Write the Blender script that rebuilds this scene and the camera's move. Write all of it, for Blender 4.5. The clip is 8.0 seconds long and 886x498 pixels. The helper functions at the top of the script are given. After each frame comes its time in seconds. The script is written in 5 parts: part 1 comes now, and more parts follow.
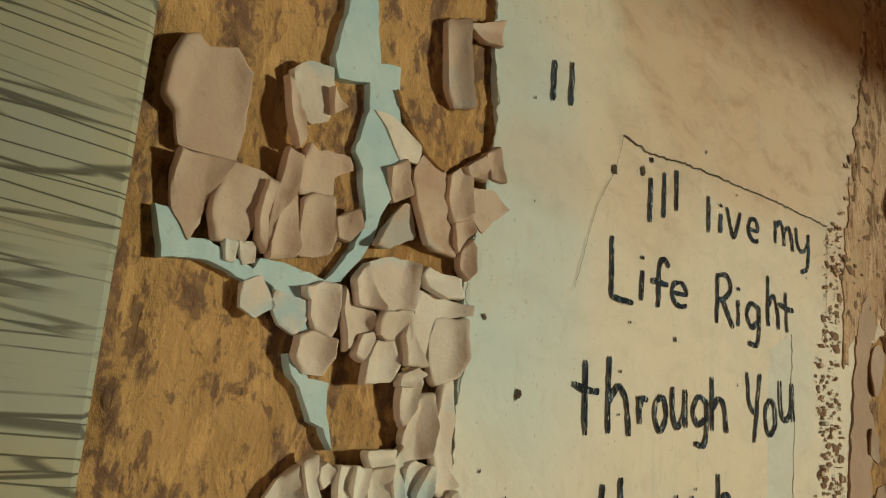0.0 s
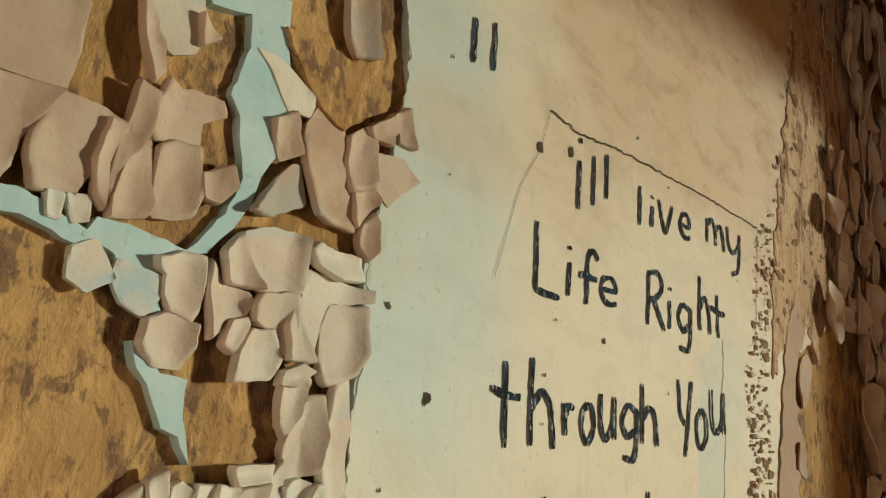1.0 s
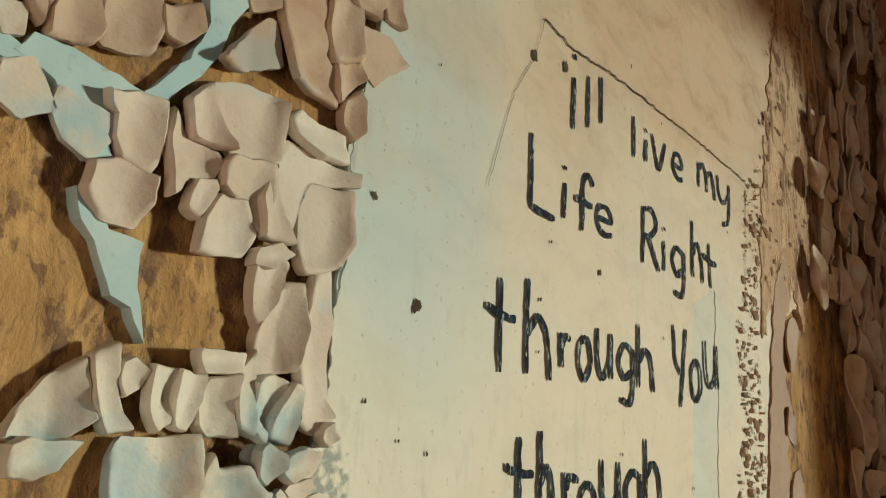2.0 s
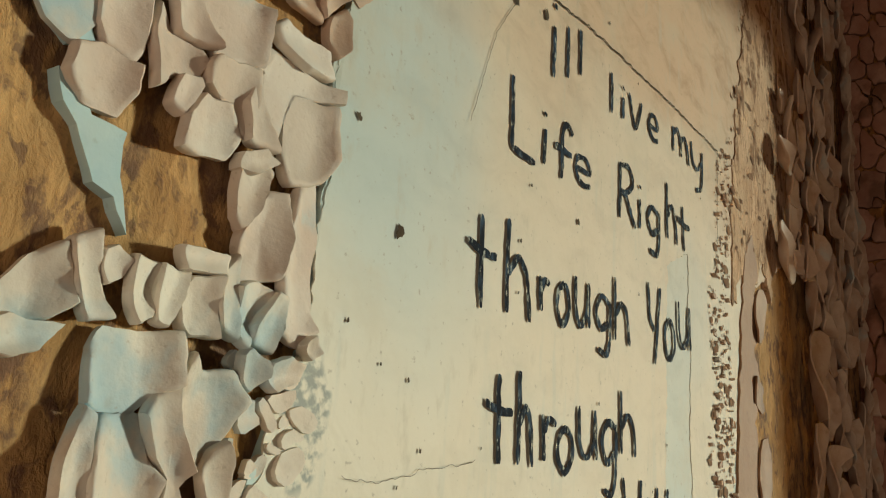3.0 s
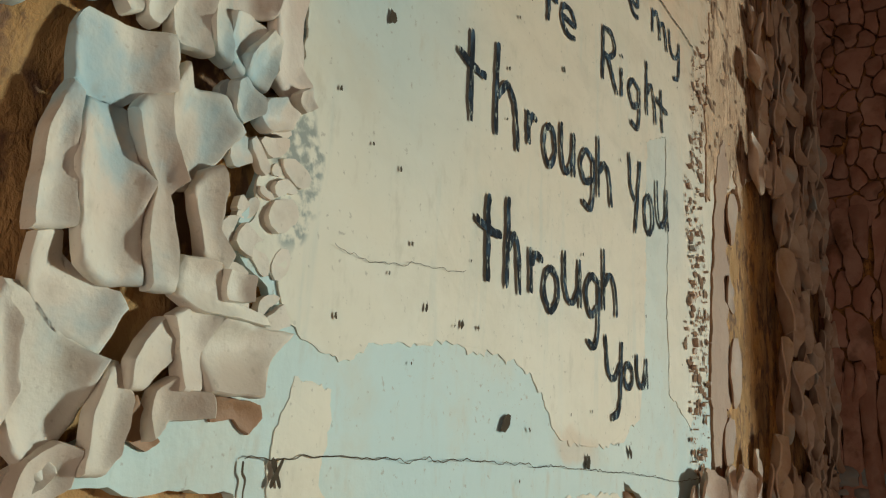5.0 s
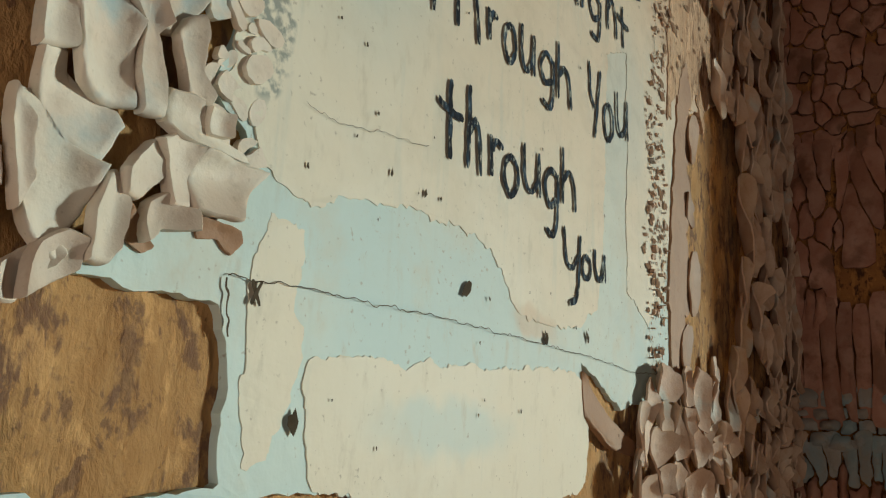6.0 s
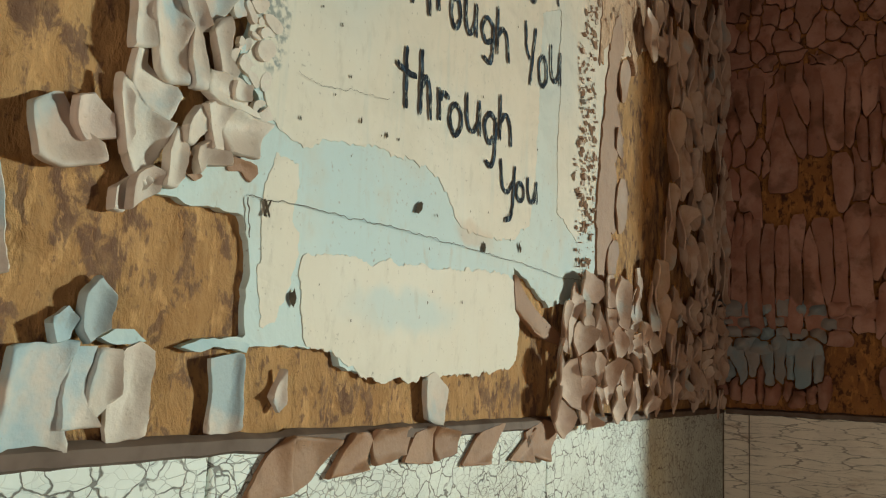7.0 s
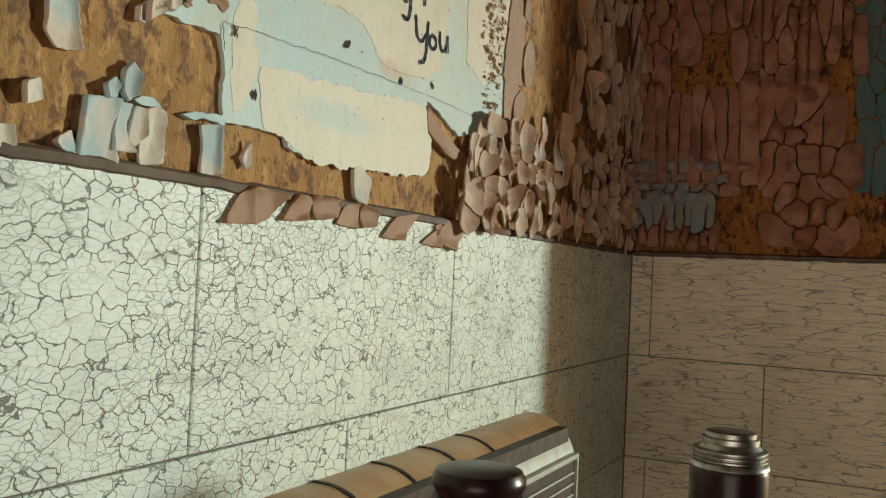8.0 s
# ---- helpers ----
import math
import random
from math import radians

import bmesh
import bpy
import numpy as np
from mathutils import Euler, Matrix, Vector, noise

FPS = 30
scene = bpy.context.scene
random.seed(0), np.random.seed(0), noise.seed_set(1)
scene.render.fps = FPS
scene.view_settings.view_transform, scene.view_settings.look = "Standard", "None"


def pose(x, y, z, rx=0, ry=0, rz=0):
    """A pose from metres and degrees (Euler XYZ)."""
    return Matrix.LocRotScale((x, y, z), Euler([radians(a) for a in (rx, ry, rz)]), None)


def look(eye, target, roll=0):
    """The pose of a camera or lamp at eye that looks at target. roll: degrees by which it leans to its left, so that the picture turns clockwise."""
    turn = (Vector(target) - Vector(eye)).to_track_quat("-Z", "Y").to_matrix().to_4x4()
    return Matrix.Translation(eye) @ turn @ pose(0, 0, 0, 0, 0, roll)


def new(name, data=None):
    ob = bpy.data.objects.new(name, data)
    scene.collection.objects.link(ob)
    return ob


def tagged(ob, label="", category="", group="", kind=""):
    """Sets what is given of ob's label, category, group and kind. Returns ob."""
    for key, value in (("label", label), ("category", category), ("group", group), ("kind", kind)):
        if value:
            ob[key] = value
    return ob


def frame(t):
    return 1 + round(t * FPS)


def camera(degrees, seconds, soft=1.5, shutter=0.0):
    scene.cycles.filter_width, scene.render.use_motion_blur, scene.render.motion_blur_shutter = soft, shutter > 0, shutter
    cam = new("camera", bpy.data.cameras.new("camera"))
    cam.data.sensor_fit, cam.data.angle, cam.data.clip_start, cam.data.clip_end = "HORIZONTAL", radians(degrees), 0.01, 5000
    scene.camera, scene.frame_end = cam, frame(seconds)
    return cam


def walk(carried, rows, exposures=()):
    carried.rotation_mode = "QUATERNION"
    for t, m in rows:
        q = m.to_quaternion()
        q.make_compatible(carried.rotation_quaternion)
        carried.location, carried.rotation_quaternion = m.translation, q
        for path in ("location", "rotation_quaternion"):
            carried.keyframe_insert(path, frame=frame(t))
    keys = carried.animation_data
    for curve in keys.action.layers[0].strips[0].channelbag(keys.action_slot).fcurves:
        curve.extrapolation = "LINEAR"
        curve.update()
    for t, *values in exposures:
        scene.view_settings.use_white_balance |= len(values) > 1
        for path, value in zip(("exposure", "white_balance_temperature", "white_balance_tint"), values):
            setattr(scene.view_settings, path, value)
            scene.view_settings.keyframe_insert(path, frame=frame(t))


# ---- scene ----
cam = camera(53.6, 8.0, soft=1.2)
PATH = [
    (0, (-1.585, -0.332, 1.488), (-0.223, 1.059, 1.949), 4.7),
    (0.5, (-1.536, -0.311, 1.494), (-0.102, 0.993, 1.986), 4.3),
    (1, (-1.521, -0.282, 1.487), (-0.043, 0.962, 2.004), 4.3),
    (1.5, (-1.496, -0.261, 1.463), (0.01, 0.944, 1.992), 4.2),
    (1.7, (-1.488, -0.247, 1.456), (0.028, 0.941, 1.997), 4.0),
    (3, (-1.474, -0.221, 1.415), (0.101, 0.875, 1.978), 3.8),
    (3.5, (-1.467, -0.21, 1.404), (0.127, 0.858, 1.966), 3.8),
    (4, (-1.462, -0.198, 1.385), (0.149, 0.847, 1.947), 3.7),
    (4.5, (-1.458, -0.201, 1.363), (0.168, 0.825, 1.914), 3.5),
    (5, (-1.45, -0.192, 1.34), (0.188, 0.821, 1.875), 3.4),
    (6.3, (-1.487, -0.23, 1.286), (0.206, 0.748, 1.706), 2.6),
    (6.5, (-1.513, -0.243, 1.286), (0.19, 0.729, 1.684), 2.5),
    (7, (-1.584, -0.297, 1.261), (0.156, 0.648, 1.545), 2.6),
    (7.5, (-1.655, -0.344, 1.231), (0.115, 0.574, 1.387), 2.6),
    (8, (-1.763, -0.457, 1.161), (0.023, 0.441, 1.219), 2.7),
]
walk(cam, [(t, look(eye, target, roll)) for t, eye, target, roll in PATH],
     exposures=[(0.0, -0.34, 7550, 10), (1.0, -0.08, 7150, 10), (1.5, -0.08, 6850, 10), (3.5, -0.12, 6700, 10), (5.0, -0.2, 6050, 10), (6.5, -0.12, 6050, 10), (8.0, -0.06, 6350, 10)])

# ---- world, sun and exposure ----

SUN_ELEV, SUN_AZ = 5.0, 134.5          # azimuth of the sun, clockwise from north (+y)
world = bpy.data.worlds.new("world")
scene.world = world
world.use_nodes = True
wn, wl = world.node_tree.nodes, world.node_tree.links
sky = wn.new("ShaderNodeTexSky")
sky.sky_type, sky.sun_disc = "NISHITA", False
sky.sun_elevation, sky.sun_rotation = radians(SUN_ELEV), radians(SUN_AZ)
wl.new(sky.outputs["Color"], wn["Background"].inputs["Color"])
wn["Background"].inputs["Strength"].default_value = 0.09

sun = new("sun", bpy.data.lights.new("sun", "SUN"))
sun.data.energy, sun.data.angle, sun.data.color = 2.45, radians(4.5), (0.87, 1.0, 0.86)
a, e = radians(SUN_AZ), radians(SUN_ELEV)
toward = Vector((math.sin(a) * math.cos(e), math.cos(a) * math.cos(e), math.sin(e)))
sun.matrix_world = look(toward * 6 + Vector((-1, 0, 1.4)), (-1, 0, 1.4))

# added warm fill lamp in an invented west opening, brightening the shaded side wall
west = new("west_fill_light", bpy.data.lights.new("west_fill_light", "AREA"))
west.data.shape, west.data.size, west.data.size_y = "RECTANGLE", 1.55, 1.35
west.data.energy, west.data.color = 19.0, (1.0, 0.82, 0.64)
west.matrix_world = look((-3.42, -1.0, 0.76), (0.0, -1.0, 0.76))


# ---- materials ----
class Mat:
    """A small builder of node materials."""

    def __init__(self, name, rough=0.8, metal=0.0, spec=0.3):
        self.m = bpy.data.materials.new(name)
        self.m.use_nodes = True
        self.n, self.l = self.m.node_tree.nodes, self.m.node_tree.links
        self.bsdf = self.n["Principled BSDF"]
        self.bsdf.inputs["Roughness"].default_value = rough
        self.bsdf.inputs["Metallic"].default_value = metal
        self.bsdf.inputs["Specular IOR Level"].default_value = spec
        self.pos = self.n.new("ShaderNodeNewGeometry").outputs["Position"]
        self.height = None

    def link(self, a, b):
        if isinstance(a, (int, float, tuple)):
            b.default_value = a
        else:
            self.l.new(a, b)

    def scaled(self, sx, sy, sz, src=None):
        q = self.n.new("ShaderNodeVectorMath")
        q.operation = "MULTIPLY"
        self.link(src or self.pos, q.inputs[0])
        q.inputs[1].default_value = (sx, sy, sz)
        return q.outputs[0]

    def noise(self, scale, detail=4, vec=None, rough=0.55, distort=0.0):
        q = self.n.new("ShaderNodeTexNoise")
        q.inputs["Scale"].default_value, q.inputs["Detail"].default_value = scale, detail
        q.inputs["Roughness"].default_value, q.inputs["Distortion"].default_value = rough, distort
        self.link(vec or self.pos, q.inputs["Vector"])
        return q.outputs["Fac"]

    def cells(self, scale, vec=None, feature="DISTANCE_TO_EDGE", random=1.0):
        q = self.n.new("ShaderNodeTexVoronoi")
        q.feature = feature
        q.inputs["Scale"].default_value, q.inputs["Randomness"].default_value = scale, random
        self.link(vec or self.pos, q.inputs["Vector"])
        return q.outputs["Distance"]

    def warped(self, amount, scale, vec=None):
        """Positions pushed about by noise."""
        q = self.n.new("ShaderNodeTexNoise")
        q.inputs["Scale"].default_value, q.inputs["Detail"].default_value = scale, 3
        self.link(vec or self.pos, q.inputs["Vector"])
        m1 = self.n.new("ShaderNodeVectorMath")
        m1.operation = "MULTIPLY_ADD"
        self.l.new(q.outputs["Color"], m1.inputs[0])
        m1.inputs[1].default_value = (amount, amount, amount)
        self.link(vec or self.pos, m1.inputs[2])
        return m1.outputs[0]

    def step(self, v, lo, hi, a=0.0, b=1.0):
        q = self.n.new("ShaderNodeMapRange")
        q.interpolation_type = "SMOOTHSTEP"
        self.link(v, q.inputs["Value"])
        for key, val in zip(("From Min", "From Max", "To Min", "To Max"), (lo, hi, a, b)):
            q.inputs[key].default_value = val
        return q.outputs["Result"]

    def math(self, op, a, b=0.0):
        q = self.n.new("ShaderNodeMath")
        q.operation = op
        self.link(a, q.inputs[0])
        self.link(b, q.inputs[1])
        return q.outputs[0]

    def mix(self, fac, a, b):
        q = self.n.new("ShaderNodeMix")
        q.data_type = "RGBA"
        col = lambda c: (*c, 1.0) if isinstance(c, tuple) else c
        self.link(fac, q.inputs["Factor"])
        self.link(col(a), q.inputs[6])
        self.link(col(b), q.inputs[7])
        return q.outputs[2]

    def rand(self):
        return self.n.new("ShaderNodeObjectInfo").outputs["Random"]

    def blob(self, cx, cz, rx, rz, vec, soft=0.5):
        """1 inside an ellipse on the wall that faces -y, 0 outside."""
        q = self.n.new("ShaderNodeVectorMath")
        q.operation = "SUBTRACT"
        self.link(vec, q.inputs[0])
        q.inputs[1].default_value = (cx, 0, cz)
        s1 = self.scaled(1 / rx, 0, 1 / rz, q.outputs[0])
        ln = self.n.new("ShaderNodeVectorMath")
        ln.operation = "LENGTH"
        self.link(s1, ln.inputs[0])
        return self.step(ln.outputs["Value"], 1 - soft, 1 + soft, 1.0, 0.0)

    def bump(self, h, dist=0.001, strength=0.6):
        q = self.n.new("ShaderNodeBump")
        q.inputs["Strength"].default_value, q.inputs["Distance"].default_value = strength, dist
        self.link(h, q.inputs["Height"])
        if self.height is not None:
            self.l.new(self.height, q.inputs["Normal"])
        self.height = q.outputs["Normal"]
        self.l.new(self.height, self.bsdf.inputs["Normal"])

    def done(self, color):
        self.link((*color, 1.0) if isinstance(color, tuple) else color, self.bsdf.inputs["Base Color"])
        return self.m


def make_plaster(name, light, mid, dark, streak):
    """Bare old plaster: mottled, scraped, pitted."""
    m = Mat(name, 0.92)
    big = m.noise(9, 5, m.warped(0.03, 14))
    fine = m.noise(110, 5)
    spots = m.noise(44, 6, m.warped(0.015, 40, m.scaled(1.2, 1.2, streak)), 0.66)
    c = m.mix(m.step(big, 0.35, 0.68), mid, light)
    c = m.mix(m.step(spots, 0.51, 0.60), c, dark)
    c = m.mix(m.step(fine, 0.45, 0.75, 0, 0.45), c, light)
    scrape = m.noise(70, 6, m.warped(0.02, 30, m.scaled(1.3, 1.3, 0.55)), 0.6)
    c = m.mix(m.step(scrape, 0.55, 0.62, 0, 0.75), c, tuple(min(0.8, k * 1.18) for k in light))
    c = m.mix(m.step(m.noise(95, 5, m.warped(0.012, 60, m.scaled(1.0, 1.0, 0.6)), 0.6), 0.585, 0.64, 0, 0.8), c, dark)
    pits = m.noise(220, 3)
    c = m.mix(m.step(pits, 0.60, 0.72, 0, 0.5), c, dark)
    m.bump(spots, 0.005, 0.8)
    m.bump(scrape, 0.002, 0.6)
    m.bump(fine, 0.0012, 0.7)
    return m.done(c)


def make_flake(name, pale, warm, blue, blue_lo, blue_hi, stain):
    """Thick old paint chips, chalky, faintly tinted by the coat below."""
    m = Mat(name, 0.62, spec=0.35)
    c = m.mix(m.step(m.noise(26, 4, m.warped(0.02, 20)), 0.35, 0.65), pale, warm)
    c = m.mix(m.step(m.rand(), 0.0, 1.0, 0, 0.45), c, warm)
    c = m.mix(m.step(m.noise(15, 5, m.warped(0.03, 12)), blue_lo, blue_hi, 0, 0.85), c, blue)
    c = m.mix(m.step(m.noise(70, 5), 0.55, 0.8, 0, 0.5), c, stain)
    c = m.mix(m.step(m.noise(420, 3), 0.62, 0.75, 0, 0.35), c, stain)
    c = m.mix(m.step(m.math("FRACT", m.math("MULTIPLY", m.rand(), 7.3)), 0.3, 1.0, 0, 0.28), c, stain)
    m.bump(m.noise(60, 5), 0.0016, 0.5)
    m.bump(m.noise(380, 4), 0.0005, 0.6)
    return m.done(c)


plaster = make_plaster("bare_plaster", (0.53, 0.31, 0.13), (0.39, 0.21, 0.08), (0.20, 0.11, 0.065), 0.7)
plaster_red = make_plaster("bare_plaster_red", (0.40, 0.17, 0.045), (0.25, 0.10, 0.03), (0.07, 0.028, 0.012), 0.7)
flake_pale = make_flake("flaking_paint_pale", (0.74, 0.68, 0.60), (0.66, 0.53, 0.44), (0.46, 0.60, 0.62), 0.56, 0.66, (0.38, 0.27, 0.17))
flake_peach = make_flake("flaking_paint_peach", (0.64, 0.50, 0.39), (0.55, 0.39, 0.29), (0.44, 0.46, 0.44), 0.53, 0.66, (0.30, 0.19, 0.12))
flake_bluish = make_flake("flaking_paint_bluish", (0.77, 0.72, 0.62), (0.69, 0.58, 0.48), (0.36, 0.54, 0.60), 0.51, 0.64, (0.38, 0.30, 0.22))
flake_corner = make_flake("flaking_paint_corner", (0.68, 0.53, 0.41), (0.50, 0.32, 0.22), (0.46, 0.52, 0.50), 0.58, 0.72, (0.26, 0.15, 0.08))
flake_red = make_flake("flaking_paint_red", (0.46, 0.24, 0.165), (0.34, 0.145, 0.088), (0.19, 0.08, 0.04), 0.53, 0.64, (0.09, 0.04, 0.02))
flake_blue = make_flake("flaking_paint_blue", (0.27, 0.29, 0.28), (0.30, 0.25, 0.21), (0.22, 0.29, 0.30), 0.45, 0.6, (0.16, 0.10, 0.06))
flake_green = make_flake("flaking_paint_green", (0.09, 0.16, 0.155), (0.12, 0.15, 0.13), (0.07, 0.15, 0.155), 0.45, 0.6, (0.12, 0.08, 0.05))
flake_brown = make_flake("flaking_paint_brown", (0.40, 0.24, 0.14), (0.33, 0.175, 0.09), (0.40, 0.28, 0.2), 0.6, 0.7, (0.18, 0.09, 0.04))


def make_blue():
    m = Mat("blue_undercoat", 0.6)
    c = m.mix(m.step(m.noise(30, 5), 0.35, 0.7), (0.40, 0.58, 0.62), (0.52, 0.66, 0.66))
    c = m.mix(m.step(m.noise(140, 4), 0.6, 0.75, 0, 0.5), c, (0.30, 0.36, 0.32))
    m.bump(m.noise(120, 5), 0.001, 0.5)
    return m.done(c)


def make_panel(name, ground, ground2):
    """The smooth coat with the writing: cream, with washes of pale blue and rusty smears."""
    m = Mat(name, 0.55, spec=0.35)
    w = m.warped(0.05, 18)
    c = m.mix(m.step(m.noise(7, 4), 0.35, 0.65), ground, ground2)
    blue = (0.47, 0.64, 0.66)
    w2 = m.warped(0.022, 40, m.warped(0.03, 9))
    for cx, cz, rx, rz, soft, k in ((-1.185, 1.67, 0.075, 0.13, 0.35, 0.9), (-1.15, 1.58, 0.06, 0.08, 0.6, 0.6), (-0.78, 1.60, 0.035, 0.06, 0.5, 0.6),
                                    (-1.06, 1.325, 0.06, 0.014, 0.5, 0.6)):
        c = m.mix(m.math("MULTIPLY", m.blob(cx, cz, rx, rz, w2, soft), k), c, blue)
    grey = m.step(m.noise(160, 4), 0.42, 0.60)
    c = m.mix(m.math("MULTIPLY", m.blob(-1.211, 1.467, 0.012, 0.026, w2, 0.15), grey), c, (0.24, 0.28, 0.26))
    # rusty smears on the upper part, and along the broken edge beside the corner
    smear = m.noise(24, 6, m.scaled(0.6, 1, 1.7, w), 0.66)
    rust = m.mix(m.step(smear, 0.42, 0.80), (0.60, 0.43, 0.29), (0.38, 0.22, 0.11))
    for cx, cz, rx, rz, soft, k in ((-0.70, 2.13, 0.42, 0.395, 0.06, 0.95), (-0.90, 1.93, 0.20, 0.20, 0.10, 0.9), (-0.52, 1.74, 0.16, 0.10, 0.3, 0.95), (-1.03, 1.72, 0.06, 0.05, 0.6, 0.45),
                                    (-0.60, 1.75, 0.14, 0.08, 0.5, 0.9), (-0.86, 1.70, 0.34, 0.26, 0.85, 0.50), (-1.15, 1.70, 0.05, 0.03, 0.6, 0.4),
                                    (-0.955, 1.396, 0.030, 0.010, 0.4, 0.6)):
        c = m.mix(m.math("MULTIPLY", m.blob(cx, cz, rx, rz, w2, soft), k), c, rust)
    c = m.mix(m.step(m.noise(55, 6, m.scaled(1.4, 1, 0.6), 0.65), 0.54, 0.74, 0, 0.45), c, (0.47, 0.42, 0.32))
    c = m.mix(m.step(m.noise(16, 6, m.warped(0.04, 9), 0.62), 0.50, 0.72, 0, 0.40), c, (0.56, 0.50, 0.38))
    c = m.mix(m.step(m.noise(300, 4), 0.64, 0.74, 0, 0.5), c, (0.25, 0.2, 0.14))
    drip = m.noise(60, 5, m.scaled(1.0, 1.0, 0.12), 0.6)
    c = m.mix(m.step(drip, 0.56, 0.72, 0, 0.30), c, (0.44, 0.50, 0.46))
    scuff = m.noise(130, 6, m.scaled(1.0, 1.0, 1.5), 0.75)
    c = m.mix(m.math("MULTIPLY", m.step(scuff, 0.60, 0.68), m.step(m.noise(11, 3), 0.48, 0.66)), c, (0.36, 0.33, 0.26))
    m.bump(m.noise(24, 5, m.scaled(1, 1, 0.5)), 0.004, 0.35)
    m.bump(m.noise(200, 4), 0.0006, 0.4)
    return m.done(c)


def make_ink():
    m = Mat("blue_black_ink", 0.85, spec=0.1)
    c = m.mix(m.step(m.noise(180, 4, m.scaled(1, 1, 0.35)), 0.45, 0.70), (0.012, 0.016, 0.025), (0.05, 0.09, 0.14))
    c = m.mix(m.step(m.noise(420, 4, m.scaled(1, 1, 0.3), 0.7), 0.56, 0.64, 0, 0.9), c, (0.52, 0.54, 0.48))
    return m.done(c)


def make_dado(name, paint, soil, cell, sx, sz, fine, dark):
    """Glazed block painted over; the paint has crazed into small cells."""
    m = Mat(name, 0.5, spec=0.4)
    v = m.warped(0.024, 45, m.scaled(sx, sx, sz))
    d1 = m.cells(cell, v)
    d2 = m.cells(cell * 1.9, m.warped(0.02, 25, m.scaled(sx * 0.8, sx * 0.8, sz * 1.4)))
    patch = m.step(m.noise(7, 4), 0.34, 0.6, 0.15, 1.0)
    crack1 = m.step(d1, 0.010, 0.045, 1, 0)
    crack2 = m.math("MULTIPLY", m.step(d2, 0.008, 0.035, 1, 0), m.math("MULTIPLY", patch, fine))
    crack = m.math("MAXIMUM", m.math("MULTIPLY", crack1, m.step(m.noise(30, 5, m.scaled(0.7, 0.7, 1.5), 0.65), 0.38, 0.52, 0.12, 1.0)), crack2)
    c = m.mix(m.step(m.noise(13, 5), 0.4, 0.7), paint, tuple(k * 0.88 for k in paint))
    c = m.mix(m.step(m.noise(19, 5, m.scaled(0.6, 0.6, 1.6)), 0.58, 0.75, 0, 0.6), c, soil)
    c = m.mix(m.math("MULTIPLY", crack, dark), c, tuple(k * 0.24 for k in soil))
    m.bump(m.math("SUBTRACT", 1.0, crack), 0.0012, 0.6)
    m.bump(m.noise(80, 4), 0.0008, 0.4)
    return m.done(c)


blue_coat, ink = make_blue(), make_ink()
panel_mat = make_panel("cream_coat", (0.74, 0.72, 0.61), (0.72, 0.67, 0.54))
wash_mat = make_panel("pale_blue_coat", (0.47, 0.65, 0.67), (0.55, 0.68, 0.66))
dado_mat = make_dado("crazed_paint", (0.80, 0.87, 0.80), (0.42, 0.38, 0.29), 64, 0.95, 1.2, 0.75, 0.9)
# same paint on the side, dirtier; warm bounce and extra brightness put into its colour
dado_bounce_mat = make_dado("crazed_paint_bounce", (0.90, 0.80, 0.64), (0.50, 0.33, 0.20), 40, 0.34, 2.1, 0.5, 0.62)


def make_plain(name, c1, c2, scale, rough, metal=0.0, stretch=(1, 1, 1), bump=0.0006):
    m = Mat(name, rough, metal)
    f = m.noise(scale, 5, m.scaled(*stretch))
    m.bump(f, bump, 0.5)
    return m.done(m.mix(m.step(f, 0.35, 0.7), c1, c2))


rough_tan = make_plaster("rough_tan_plaster", (0.60, 0.42, 0.28), (0.50, 0.32, 0.20), (0.24, 0.13, 0.07), 0.5)
crack_dark = make_plain("crack_dirt", (0.05, 0.035, 0.02), (0.12, 0.09, 0.06), 60, 0.95)
pit_brown = make_plain("pitted_brown", (0.20, 0.10, 0.055), (0.32, 0.20, 0.12), 90, 0.95)
mortar = make_plain("grey_mortar", (0.16, 0.13, 0.10), (0.24, 0.20, 0.15), 80, 0.95)
ledge_mat = make_plain("ledge_paint", (0.17, 0.12, 0.09), (0.10, 0.065, 0.045), 30, 0.7)
room_wall = make_plain("room_plaster", (0.30, 0.20, 0.13), (0.22, 0.14, 0.085), 6, 0.9)
floor_mat = make_plain("dusty_floor", (0.22, 0.16, 0.11), (0.16, 0.115, 0.075), 9, 0.85)
tan_enamel = make_plain("tan_enamel", (0.52, 0.30, 0.14), (0.60, 0.42, 0.25), 22, 0.35)
pale_enamel = make_plain("pale_enamel", (0.62, 0.66, 0.60), (0.55, 0.52, 0.42), 30, 0.35)
dark_metal = make_plain("dark_metal", (0.03, 0.022, 0.018), (0.08, 0.055, 0.04), 60, 0.5, 0.4)
maroon = make_plain("maroon_lacquer", (0.018, 0.006, 0.006), (0.040, 0.014, 0.012), 50, 0.30)
steel = make_plain("worn_steel", (0.50, 0.50, 0.46), (0.26, 0.25, 0.22), 70, 0.36, 0.9)
table_wood = make_plain("table_wood", (0.20, 0.12, 0.07), (0.12, 0.07, 0.04), 24, 0.5, 0, (1, 8, 1))


